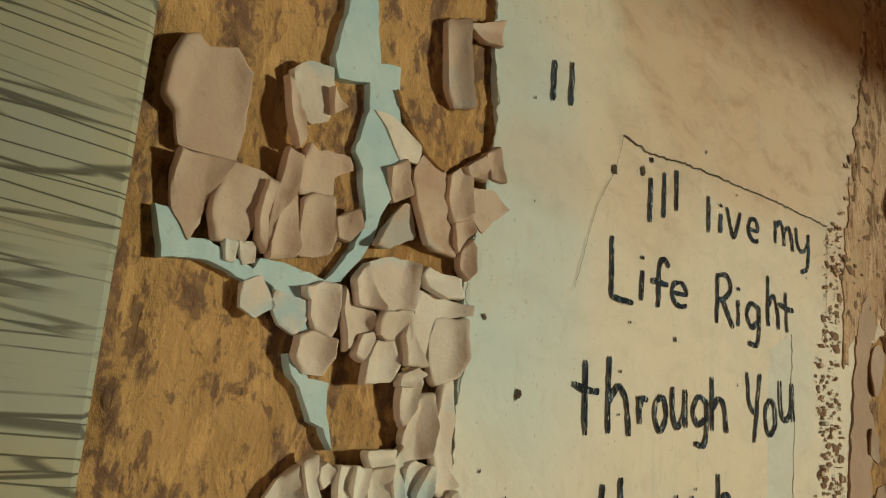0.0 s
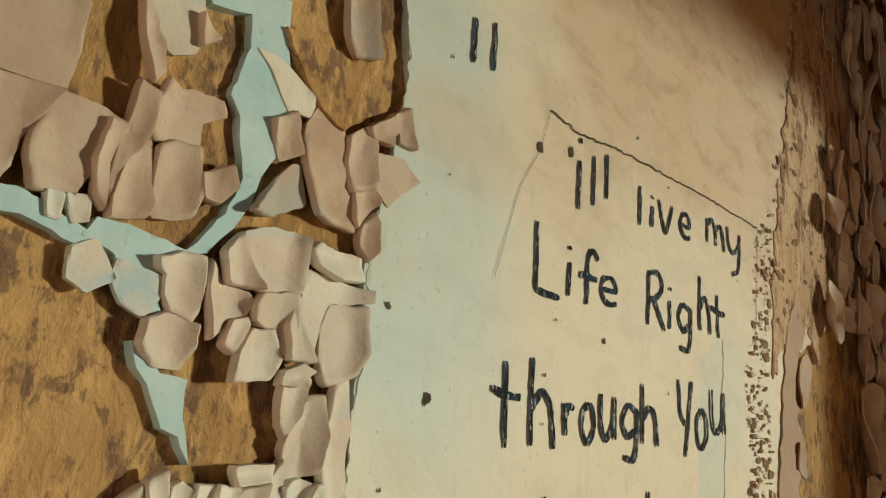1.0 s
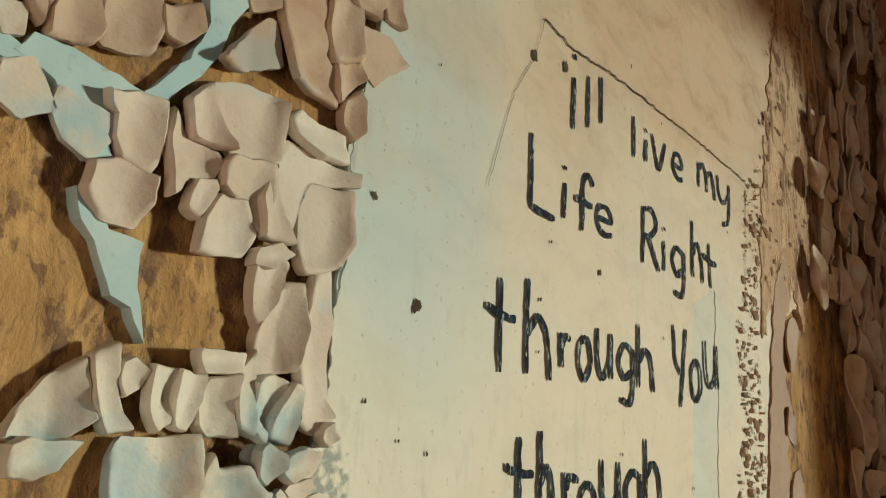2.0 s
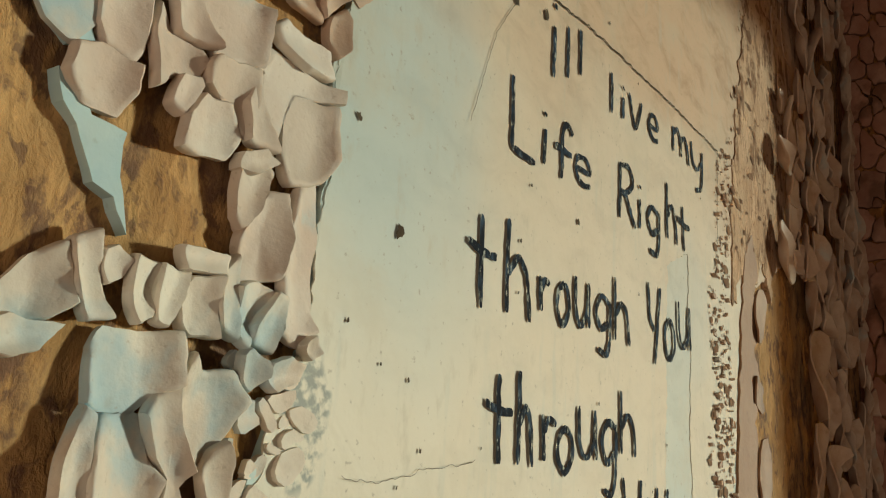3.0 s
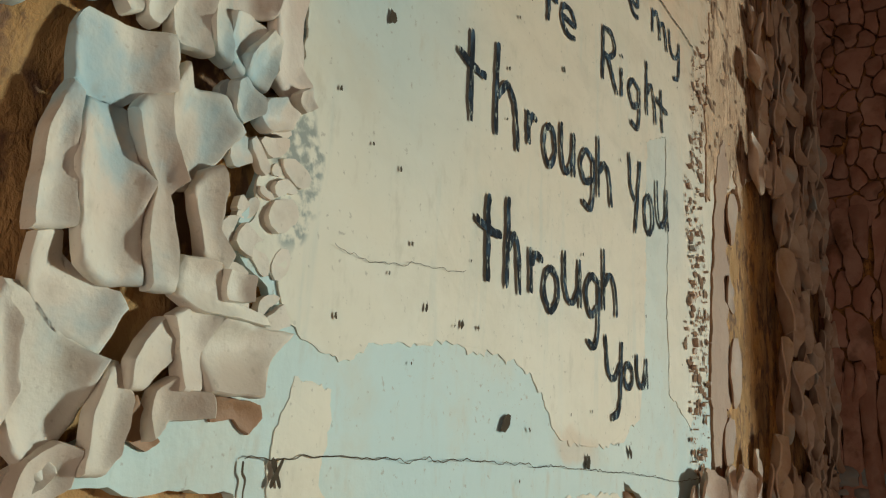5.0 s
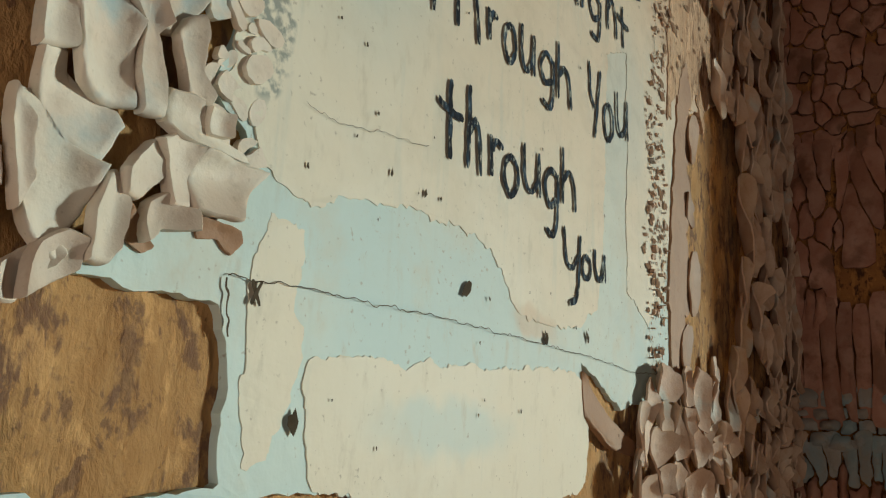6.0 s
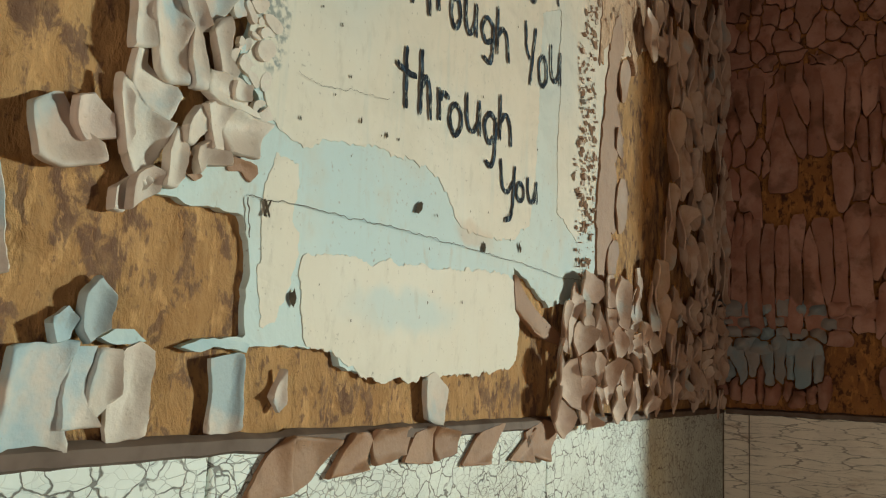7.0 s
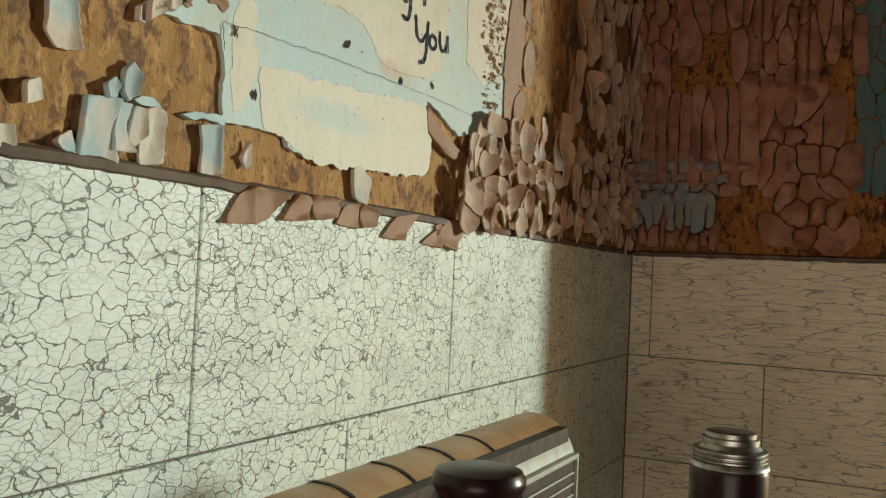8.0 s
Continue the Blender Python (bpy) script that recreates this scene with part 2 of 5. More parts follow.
def make_worn_enamel():
    """Pale enamel, rubbed through to the tan coat along the upper curve."""
    m = Mat("worn_enamel", 0.38)
    sep = m.n.new("ShaderNodeSeparateXYZ")
    m.link(m.pos, sep.inputs[0])
    edge = m.math("ADD", sep.outputs["Z"], m.math("MULTIPLY", m.noise(45, 5, m.scaled(1, 0.4, 0.4), 0.65), 0.05))
    c = m.mix(m.step(m.noise(30, 5), 0.35, 0.7), (0.66, 0.70, 0.64), (0.56, 0.55, 0.46))
    tan = m.mix(m.step(m.noise(24, 5), 0.35, 0.7), (0.58, 0.36, 0.19), (0.44, 0.25, 0.12))
    m.bump(m.noise(60, 4), 0.0006, 0.5)
    return m.done(m.mix(m.step(edge, 0.968, 0.978), c, tan))


worn_enamel = make_worn_enamel()


def make_board():
    """Pale paint on a timber casing, split into fine lines across."""
    m = Mat("cracked_casing_paint", 0.6)
    v = m.warped(0.03, 10, m.scaled(0.18, 1, 3.4))
    d = m.cells(52, v)
    line = m.math("MULTIPLY", m.step(d, 0.01, 0.07, 1, 0), m.step(m.noise(16, 4, m.scaled(0.4, 1, 2)), 0.32, 0.48))
    c = m.mix(m.step(m.noise(8, 4), 0.35, 0.65), (0.46, 0.43, 0.29), (0.38, 0.44, 0.38))
    m.bump(m.math("SUBTRACT", 1.0, line), 0.0015, 0.6)
    return m.done(m.mix(m.math("MULTIPLY", line, 0.8), c, (0.07, 0.06, 0.04)))


board_mat = make_board()


# ---- building helpers ----
def finish(name, bm, material, parent=None, label="", smooth=None, place=None):
    """Link a bmesh as one mesh object."""
    me = bpy.data.meshes.new(name)
    bm.normal_update()
    bm.to_mesh(me)
    bm.free()
    me.materials.append(material)
    if smooth is not None:
        me.polygons.foreach_set("use_smooth", [True] * len(me.polygons))
        me.set_sharp_from_angle(angle=radians(smooth))
    ob = new(name, me)
    if place is not None:
        ob.matrix_basis = place
    if parent is not None:
        ob.parent = parent
        if place is not None:
            ob.matrix_parent_inverse = parent.matrix_basis.inverted()
    if label:
        ob["label"] = label
    return ob


def part(name, bm, material, parent, label="", smooth=None, place=None):
    return finish(name, bm, material, parent, label, smooth, place)


def empty(name, x=0.0, y=0.0, z=0.0):
    ob = new(name)
    ob.location = (x, y, z)
    return ob


def box(x0, x1, y0, y1, z0, z1, bevel=0.0, bm=None):
    bm = bm or bmesh.new()
    vs = [bm.verts.new((x, y, z)) for x in (x0, x1) for y in (y0, y1) for z in (z0, z1)]
    fs = [bm.faces.new([vs[i] for i in q]) for q in ((0, 1, 3, 2), (4, 6, 7, 5), (0, 4, 5, 1), (2, 3, 7, 6), (0, 2, 6, 4), (1, 5, 7, 3))]
    if bevel:
        es = list({e for f in fs for e in f.edges})
        bmesh.ops.bevel(bm, geom=es, offset=bevel, segments=2, profile=0.5, affect="EDGES")
    return bm


def lathe(profile, n=40, bm=None, m=Matrix()):
    """A turned body from (radius, height) pairs."""
    bm = bm or bmesh.new()
    rings = []
    for r, h in profile:
        rings.append([bm.verts.new(m @ Vector((r * math.cos(2 * math.pi * i / n), r * math.sin(2 * math.pi * i / n), h))) for i in range(n)])
    for p, q in zip(rings, rings[1:]):
        for i in range(n):
            bm.faces.new((p[i], p[(i + 1) % n], q[(i + 1) % n], q[i]))
    bm.faces.new(rings[0][::-1])
    bm.faces.new(rings[-1])
    return bm


# A wall's own frame: u to the right as one faces it, v up, d out of it.
MAIN = Matrix(((1, 0, 0, 0), (0, 0, -1, 0.0033), (0, 1, 0, 0), (0, 0, 0, 1)))
DADO = Matrix(((1, 0, 0, 0), (0, 0, -1, 0), (0, 1, 0, 0), (0, 0, 0, 1)))
SIDE = Matrix(((0, 0, -1, 0), (-1, 0, 0, 0), (0, 1, 0, 0), (0, 0, 0, 1)))


def chip_cells(seeds, gap, fill=0.64, turn=6.0, point=(0.40, 0.60), seed=1, bare=(), wave=0.003):
    """Outlines of chips from seeds (u, v, width, height). Each chip grows out from its seed until it meets a neighbour, bare wall, or
    `fill` of its own size; the cracks between chips wander a little. turn: degrees of random lean; point: from boxy (0.3) to leaf-like (1.2)."""
    r = random.Random(seed)
    kinds = []
    for u, v, w, h in seeds:
        lean = radians(r.uniform(-turn, turn))
        kinds.append((u, v, 0.5 * w, 0.5 * h, math.cos(lean), math.sin(lean), 2.0 / r.uniform(*point)))
    kinds += [(u, v, 0.5 * w, 0.5 * h, 1.0, 0.0, 2.5) for u, v, w, h in bare]

    def far(k, u, v):
        cu, cv, a, b, c, s1, e = k
        du, dv = u - cu, v - cv
        return (abs((du * c + dv * s1) / a) ** e + abs((dv * c - du * s1) / b) ** e) ** (1 / e)

    cells = []
    for i, (u, v, w, h) in enumerate(seeds):
        me = kinds[i]
        near = [k for j, k in enumerate(kinds) if j != i and abs(k[0] - u) < 1.1 * (w + 2 * k[2]) and abs(k[1] - v) < 1.1 * (h + 2 * k[3])]
        poly, n, reach = [], 30, 1.6 * math.hypot(w, h) * fill
        for q in range(n):
            t = 2 * math.pi * (q + 0.5) / n
            c, s1 = w * math.cos(t), h * math.sin(t)
            ln = math.hypot(c, s1)
            c, s1, good, bad = c / ln, s1 / ln, 0.0, None
            for m in range(24):
                d = good + reach / 16 if bad is None else 0.5 * (good + bad)
                pu, pv = u + c * d, v + s1 * d
                x = pu + wave * noise.noise((pu * 80, pv * 80, 21.0))
                y = pv + wave * noise.noise((pu * 80, pv * 80, 42.0))
                f = far(me, x, y)
                if f > 2 * fill or any(far(k, x, y) < f for k in near):
                    bad = d
                    if bad - good < 0.0003:
                        break
                else:
                    good = d
            poly.append((u + c * max(good - gap, 0.0), v + s1 * max(good - gap, 0.0)))
        size = max(max(q[0] for q in poly) - min(q[0] for q in poly), max(q[1] for q in poly) - min(q[1] for q in poly))
        cells.append(poly if size > 0.25 * min(w, h) else None)
    return cells


def ragged(poly, step_len, rough, seed):
    """A closed outline cut into short steps and frayed by noise."""
    out = []
    for i, a in enumerate(poly):
        b = poly[(i + 1) % len(poly)]
        ln = math.hypot(b[0] - a[0], b[1] - a[1])
        k = max(1, int(ln / step_len))
        for j in range(k):
            f = j / k
            u, v = a[0] + f * (b[0] - a[0]), a[1] + f * (b[1] - a[1])
            q = noise.noise_vector(Vector((u * 60, v * 60, seed))) + 0.6 * noise.noise_vector(Vector((u * 220, v * 220, seed + 7)))
            out.append((u + rough * q.x, v + rough * q.y))
    return out


def resample(poly, n):
    pts = poly
    for _ in range(1):
        q = []
        for i, a in enumerate(pts):
            b = pts[(i + 1) % len(pts)]
            q += [(0.8 * a[0] + 0.2 * b[0], 0.8 * a[1] + 0.2 * b[1]), (0.2 * a[0] + 0.8 * b[0], 0.2 * a[1] + 0.8 * b[1])]
        pts = q
    lens = [math.hypot(pts[(i + 1) % len(pts)][0] - p[0], pts[(i + 1) % len(pts)][1] - p[1]) for i, p in enumerate(pts)]
    total, out = sum(lens), []
    i, acc = 0, 0.0
    for k in range(n):
        want = total * k / n
        while acc + lens[i] < want and i < len(pts) - 1:
            acc += lens[i]
            i += 1
        f = (want - acc) / (lens[i] or 1)
        a, b = pts[i], pts[(i + 1) % len(pts)]
        out.append((a[0] + f * (b[0] - a[0]), a[1] + f * (b[1] - a[1])))
    return out


def chip_mesh(bm, poly, rng, base, lift, dome, thick, n=22, rings=(1.0, 0.84, 0.6, 0.3), fray=0.0010, at=None):
    """One curled paint chip over the wall: outline, troughed face, rim and a hollow back. Coordinates u, v, d round `at`."""
    cu, cv = sum(p[0] for p in poly) / len(poly), sum(p[1] for p in poly) / len(poly)
    at = at or (cu, cv)
    rim = resample(poly, n)
    seed = rng.random() * 50
    rim = [(u + fray * noise.noise((u * 150, v * 150, seed)) * 1.6, v + fray * noise.noise((u * 150, v * 150, seed + 9)) * 1.6) for u, v in rim]
    hw = max(abs(u - cu) for u, v in rim) or 1e-3
    hh = max(abs(v - cv) for u, v in rim) or 1e-3
    left, right = lift * rng.uniform(0.75, 1.1), lift * rng.uniform(0.65, 1.0)
    top, low = lift * rng.uniform(0.2, 0.6), lift * rng.uniform(0.2, 0.7)
    bend = rng.uniform(-0.5, 0.5)

    def out(u, v):
        s, t = (u - cu) / hw, (v - cv) / hh
        s += bend * t * 0.5
        d = base + (left if s < 0 else right) * s * s + (top if t > 0 else low) * t * t
        d += dome * max(0.0, 1 - s * s) * max(0.0, 1 - t * t)
        return max(0.001, d + 0.0014 * noise.noise((u * 55, v * 55, seed)) + 0.0005 * noise.noise((u * 170, v * 110, seed + 4)))

    levels = []
    for f in rings:
        levels.append([bm.verts.new((cu + f * (u - cu) - at[0], cv + f * (v - cv) - at[1], out(cu + f * (u - cu), cv + f * (v - cv)))) for u, v in rim])
    mid = bm.verts.new((cu - at[0], cv - at[1], out(cu, cv)))
    back = [bm.verts.new((q.co.x, q.co.y, q.co.z - thick)) for q in levels[0]]
    back2 = [bm.verts.new((q.co.x, q.co.y, q.co.z - thick)) for q in levels[min(2, len(levels) - 1)]]
    for a, b in zip(levels, levels[1:]):
        for i in range(n):
            bm.faces.new((a[i], a[(i + 1) % n], b[(i + 1) % n], b[i]))
    for i in range(n):
        j = (i + 1) % n
        bm.faces.new((levels[-1][i], levels[-1][j], mid))
        bm.faces.new((back[i], back[j], levels[0][j], levels[0][i]))
        bm.faces.new((back2[i], back2[j], back[j], back[i]))


def chips(seeds, wall, parent, material, rng, gap=0.0005, base=0.003, lift=0.008, dome=0.002, thick=0.0018, n=22,
          rings=(1.0, 0.84, 0.6, 0.3), name="paint_chip", fill=0.64, turn=6.0, point=(0.40, 0.60), curl=0.0, bare=()):
    """Paint chips as parts of a wall, one object each."""
    for (u, v, w, h), poly in zip(seeds, chip_cells(seeds, gap, fill, turn, point, len(seeds), bare)):
        if not poly:
            continue
        bm = bmesh.new()
        high = curl * 0.5 * min(w, 1.2 * h) if curl else lift * min(1.3, 0.5 * (w + h) / 0.03)
        stand = base(u, v) if callable(base) else base
        chip_mesh(bm, poly, rng, stand * rng.uniform(0.85, 1.15), high, dome * rng.uniform(0.2, 1.5), thick, n, rings, at=(u, v))
        finish(name, bm, material(u, v) if callable(material) else material, parent, "", 50, wall @ Matrix.Translation((u, v, 0)))


def chips_joined(name, seeds, wall, parent, material, rng, gap=0.0006, base=0.002, lift=0.005, dome=0.001, thick=0.0014, n=9, rings=(1.0, 0.6), fill=0.6, turn=20.0, point=(0.5, 1.0)):
    bm = bmesh.new()
    for (u, v, w, h), poly in zip(seeds, chip_cells(seeds, gap, fill, turn, point, len(seeds))):
        if poly:
            chip_mesh(bm, poly, rng, base * rng.uniform(0.6, 1.6), lift * min(1.2, 0.5 * (w + h) / 0.03), dome, thick, n, rings, 0.0008, (0.0, 0.0))
    ob = finish(name, bm, material, parent, "", 50, wall.copy())
    return tagged(ob, kind="stuff")


def curled_chip(outline, wall, parent, material, rng, rim=0.008, sag=0.30, thick=0.0026, n=40, rings=(1.0, 0.975, 0.92, 0.80, 0.62, 0.40, 0.20), name="paint_chip"):
    """One paint chip torn along the cracks of its outline: a shallow trough along its length, sharp corners, edges standing `rim` out of the wall."""
    k = len(outline)
    cu, cv = sum(p[0] for p in outline) / k, sum(p[1] for p in outline) / k
    grow = [1 + 0.0010 / max(0.004, math.hypot(p[0] - cu, p[1] - cv)) for p in outline]
    outline = [(cu + g * (p[0] - cu), cv + g * (p[1] - cv)) for g, p in zip(grow, outline)]
    suu, svv = sum((p[0] - cu) ** 2 for p in outline), sum((p[1] - cv) ** 2 for p in outline)
    suv = sum((p[0] - cu) * (p[1] - cv) for p in outline)
    ang = 0.5 * math.atan2(2 * suv, suu - svv)
    if min(suu, svv) > 0.6 * max(suu, svv):
        ang = radians(90 + rng.uniform(-15, 15))
    ca, sa = math.cos(ang), math.sin(ang)
    lens = [math.hypot(outline[(i + 1) % k][0] - p[0], outline[(i + 1) % k][1] - p[1]) for i, p in enumerate(outline)]
    total, pts = sum(lens), []
    for i, p in enumerate(outline):
        q, o = outline[(i + 1) % k], outline[i - 1]
        m = max(2, round(n * lens[i] / total))
        for j in range(m):
            f = j / m
            u, v = p[0] + f * (q[0] - p[0]), p[1] + f * (q[1] - p[1])
            if j == 0:
                u, v = 0.96 * p[0] + 0.02 * (o[0] + q[0]), 0.96 * p[1] + 0.02 * (o[1] + q[1])
            w = 0.0007 * min(1.0, total / 0.08)
            pts.append((u + w * noise.noise((u * 170, v * 170, 3.0)) + 0.4 * w * noise.noise((u * 600, v * 600, 5.0)),
                        v + w * noise.noise((u * 170, v * 170, 9.0)) + 0.4 * w * noise.noise((u * 600, v * 600, 7.0))))
    n = len(pts)
    across = max(abs((v - cv) * ca - (u - cu) * sa) for u, v in pts)
    along = max(abs((u - cu) * ca + (v - cv) * sa) for u, v in pts)
    deep = min(1.35 * sag * across, 0.9 * rim)
    lean, pitch, seed = rng.uniform(-0.35, 0.35), rng.uniform(-0.3, 0.3), rng.random() * 60
    curl_end = rng.uniform(0.1, 0.6)
    skew = rng.uniform(-0.25, 0.25)

    def out(u, v, edge):
        s, t = ((v - cv) * ca - (u - cu) * sa) / across, ((u - cu) * ca + (v - cv) * sa) / along
        s += skew * (1 - s * s)
        d = rim * (1 + 0.12 * noise.noise((cu * 200, cv * 200, 1.0))) - deep * (1 - s * s) * (1 - curl_end * t * t) + deep * (lean * s + pitch * t)
        d += 0.0010 * noise.noise((u * 75, v * 75, seed)) + 0.0005 * noise.noise((u * 210, v * 130, seed + 4))
        return max(0.0034, d - edge)

    bm = bmesh.new()
    levels = []
    for i, f in enumerate(rings):
        levels.append([bm.verts.new((f * (u - cu), f * (v - cv), out(cu + f * (u - cu), cv + f * (v - cv), (0.0030, 0.0011, 0.0002)[i] if i < 3 else 0.0))) for u, v in pts])
    mid = bm.verts.new((0.0, 0.0, out(cu, cv, 0.0)))
    back = [bm.verts.new((0.99 * q.co.x, 0.99 * q.co.y, q.co.z - thick)) for q in levels[0]]
    inner = [bm.verts.new((q.co.x, q.co.y, q.co.z - thick)) for q in levels[3]]
    for a1, b1 in zip(levels, levels[1:]):
        for i in range(n):
            bm.faces.new((a1[i], a1[(i + 1) % n], b1[(i + 1) % n], b1[i]))
    for i in range(n):
        j = (i + 1) % n
        bm.faces.new((levels[-1][i], levels[-1][j], mid))
        bm.faces.new((back[i], back[j], levels[0][j], levels[0][i]))
        bm.faces.new((inner[i], inner[j], back[j], back[i]))
    bmesh.ops.recalc_face_normals(bm, faces=bm.faces)
    return finish(name, bm, material, parent, "", 55, wall @ Matrix.Translation((cu, cv, 0)))


def scatter(rng, u0, u1, v0, v1, du, dv, keep, jitter=0.32, big=1.25, vary=0.22):
    """Seeds on a shaken grid, each about as large as its cell, where keep(u, v) holds."""
    out = []
    v, row = v0, 0
    while v < v1:
        u = u0 + (0.5 * du if row % 2 else 0.0)
        while u < u1:
            pu, pv = u + rng.uniform(-jitter, jitter) * du, v + rng.uniform(-jitter, jitter) * dv
            if keep(pu, pv):
                out.append((pu, pv, du * rng.uniform(1 - vary, 1 + vary) * big, dv * rng.uniform(1 - vary, 1 + vary) * big))
            u += du
        v += dv
        row += 1
    return out


def inside(u, v, ovals):
    return any(((u - a) / ra) ** 2 + ((v - b) / rb) ** 2 < 1 for a, b, ra, rb in ovals)


def sheet(name, outline, d0, d1, wall, parent, material, step_len=0.006, rough=0.003, seed=0.0, label=""):
    """A thin coat with a frayed outline, standing d1 out of the wall."""
    pts = ragged(outline, step_len, rough, seed)
    bm = bmesh.new()
    front = [bm.verts.new((u, v, d1 + 0.0004 * noise.noise((u * 90, v * 90, seed)))) for u, v in pts]
    rear = [bm.verts.new((u, v, d0)) for u, v in pts]
    k = len(pts)
    bmesh.ops.triangle_fill(bm, use_beauty=True, edges=[bm.edges.new((front[i], front[(i + 1) % k])) for i in range(k)])
    for i in range(k):
        bm.faces.new((front[i], front[(i + 1) % k], rear[(i + 1) % k], rear[i]))
    bmesh.ops.recalc_face_normals(bm, faces=bm.faces)
    return finish(name, bm, material, parent, label, None, wall.copy())


def ribbon(bm, pts, width, d, seed, wobble=0.0):
    """A flat stroke along a smooth line, its width uneven."""
    if len(pts) > 2:
        fine = []
        for i in range(len(pts) - 1):
            p0, p1, p2, p3 = (Vector((*pts[min(max(i + k, 0), len(pts) - 1)], 0)) for k in (-1, 0, 1, 2))
            for j in range(6):
                t = j / 6
                fine.append(0.5 * (2 * p1 + (p2 - p0) * t + (2 * p0 - 5 * p1 + 4 * p2 - p3) * t * t + (3 * p1 - p0 - 3 * p2 + p3) * t ** 3))
        fine.append(Vector((*pts[-1], 0)))
    else:
        a, b = Vector((*pts[0], 0)), Vector((*pts[1], 0))
        fine = [a.lerp(b, j / 8) for j in range(9)]
    rows = []
    for i, p in enumerate(fine):
        t = (fine[min(i + 1, len(fine) - 1)] - fine[max(i - 1, 0)]).normalized()
        side = Vector((-t.y, t.x, 0))
        w = 0.5 * width * (1 + 0.35 * noise.noise((p.x * 160, p.y * 160, seed)))
        if i in (0, len(fine) - 1):
            w *= 0.6
        q = p + side * wobble * noise.noise((p.x * 120, p.y * 120, seed + 3))
        f = width * 0.12
        jag = Vector((f * noise.noise((p.x * 500, p.y * 500, 1)), f * noise.noise((p.x * 500, p.y * 500, 5)), 0))
        rows.append([bm.verts.new((*(q + side * w + jag).xy, d)), bm.verts.new((*(q - side * w - jag).xy, d))])
    for a, b in zip(rows, rows[1:]):
        bm.faces.new((a[0], a[1], b[1], b[0]))


# ---- the place ----
CAP = 1.22            # top of the painted block dado
COURSE, BLOCK = 0.203, 0.437


def relief_wall(name, wall, u0, u1, v0, v1, cell, material, amp, thick):
    """Bare wall face with an uneven, scraped surface, and its thickness behind."""
    bm = bmesh.new()
    nu, nv = int((u1 - u0) / cell) + 1, int((v1 - v0) / cell) + 1
    grid = []
    for j in range(nv + 1):
        row = []
        for i in range(nu + 1):
            u, v = u0 + (u1 - u0) * i / nu, v0 + (v1 - v0) * j / nv
            d = 0.5 * noise.noise((u * 14, v * 14, 2)) + 0.7 * noise.noise((u * 48, v * 36, 4)) + 0.4 * noise.noise((u * 90, v * 70, 8)) - 0.4
            chip = noise.noise((u * 62, v * 34, 11))
            d += 0.9 * max(0.0, chip - 0.15) - 0.8 * max(0.0, -0.3 - chip)
            row.append((u, v, -0.0015 + amp * d))
        grid.append(row)
    me = bpy.data.meshes.new(name)
    verts = [p for r in grid for p in r]
    w = nu + 1
    faces = [(j * w + i, j * w + i + 1, (j + 1) * w + i + 1, (j + 1) * w + i) for j in range(nv) for i in range(nu)]
    base = len(verts)
    verts += [(u0, v0, -thick), (u1, v0, -thick), (u1, v1, -thick), (u0, v1, -thick)]
    faces += [(base, base + 3, base + 2, base + 1),
              [base, base + 1] + [i for i in range(nu, -1, -1)],
              [base + 2, base + 3] + [nv * w + i for i in range(nu + 1)],
              [base + 1, base + 2] + [j * w + nu for j in range(nv, -1, -1)],
              [base + 3, base] + [j * w for j in range(nv + 1)]]
    me.from_pydata(verts, [], faces)
    me.polygons.foreach_set("use_smooth", [True] * (nu * nv) + [False] * 5)
    me.materials.append(material)
    ob = new(name, me)
    ob.matrix_basis = wall.copy()
    return ob


JAMB, WIN_END, SILL, HEAD, TOP = 0.50, 1.62, 0.22, 2.02, 2.7   # the window in the side wall, along u
wall_main = tagged(relief_wall("wall_main", MAIN, -1.62, 0.12, CAP + 0.004, TOP, 0.0036, plaster, 0.0026, 0.12),
                   "flaking painted plaster wall with handwriting on a smooth cream coat", "wall", kind="structure")
wall_side = tagged(relief_wall("wall_side", SIDE, 0.003, JAMB, CAP + 0.004, TOP, 0.006, plaster_red, 0.003, 0.12),
                   "shaded wall of alligatored red-brown paint beside the corner", "wall", kind="structure")

# block dado, with a mortar bed behind the blocks
dado_main = tagged(finish("dado_main", box(-1.62, 0.12, 0.004, 0.12, 0.0, CAP), mortar),
                   "pale green-white painted block dado with crazed paint", "dado", kind="structure")
dado_side = tagged(finish("dado_side", box(0.004, 0.12, -JAMB, 0.003, 0.0, CAP), mortar),
                   "block dado with long horizontal cracks, dirt and painted warm bounce in its tan", "dado", kind="structure")


def blocks(parent, wall, material, u0, u1, first):
    """Courses of blocks in running bond, downward from the cap."""
    for row in range(6):
        v1 = CAP - row * COURSE - (0.0 if row == 0 else 0.0008)
        v0 = CAP - (row + 1) * COURSE + 0.0008
        u = first - (0.5 * BLOCK if row % 2 else 0.0)
        while u > u0:
            u -= BLOCK
        while u < u1:
            a, b = max(u, u0) + 0.0008, min(u + BLOCK, u1) - 0.0008
            if b - a > 0.01:
                part("block", box(a, b, v0, v1, -0.06, 0.0, 0.0016), material, parent, place=wall.copy())
            u += BLOCK


blocks(dado_main, DADO, dado_mat, -1.62, -0.0008, -1.259)
blocks(dado_side, SIDE, dado_bounce_mat, 0.0008, JAMB, 0.043)

# the rough ledge where plaster meets dado

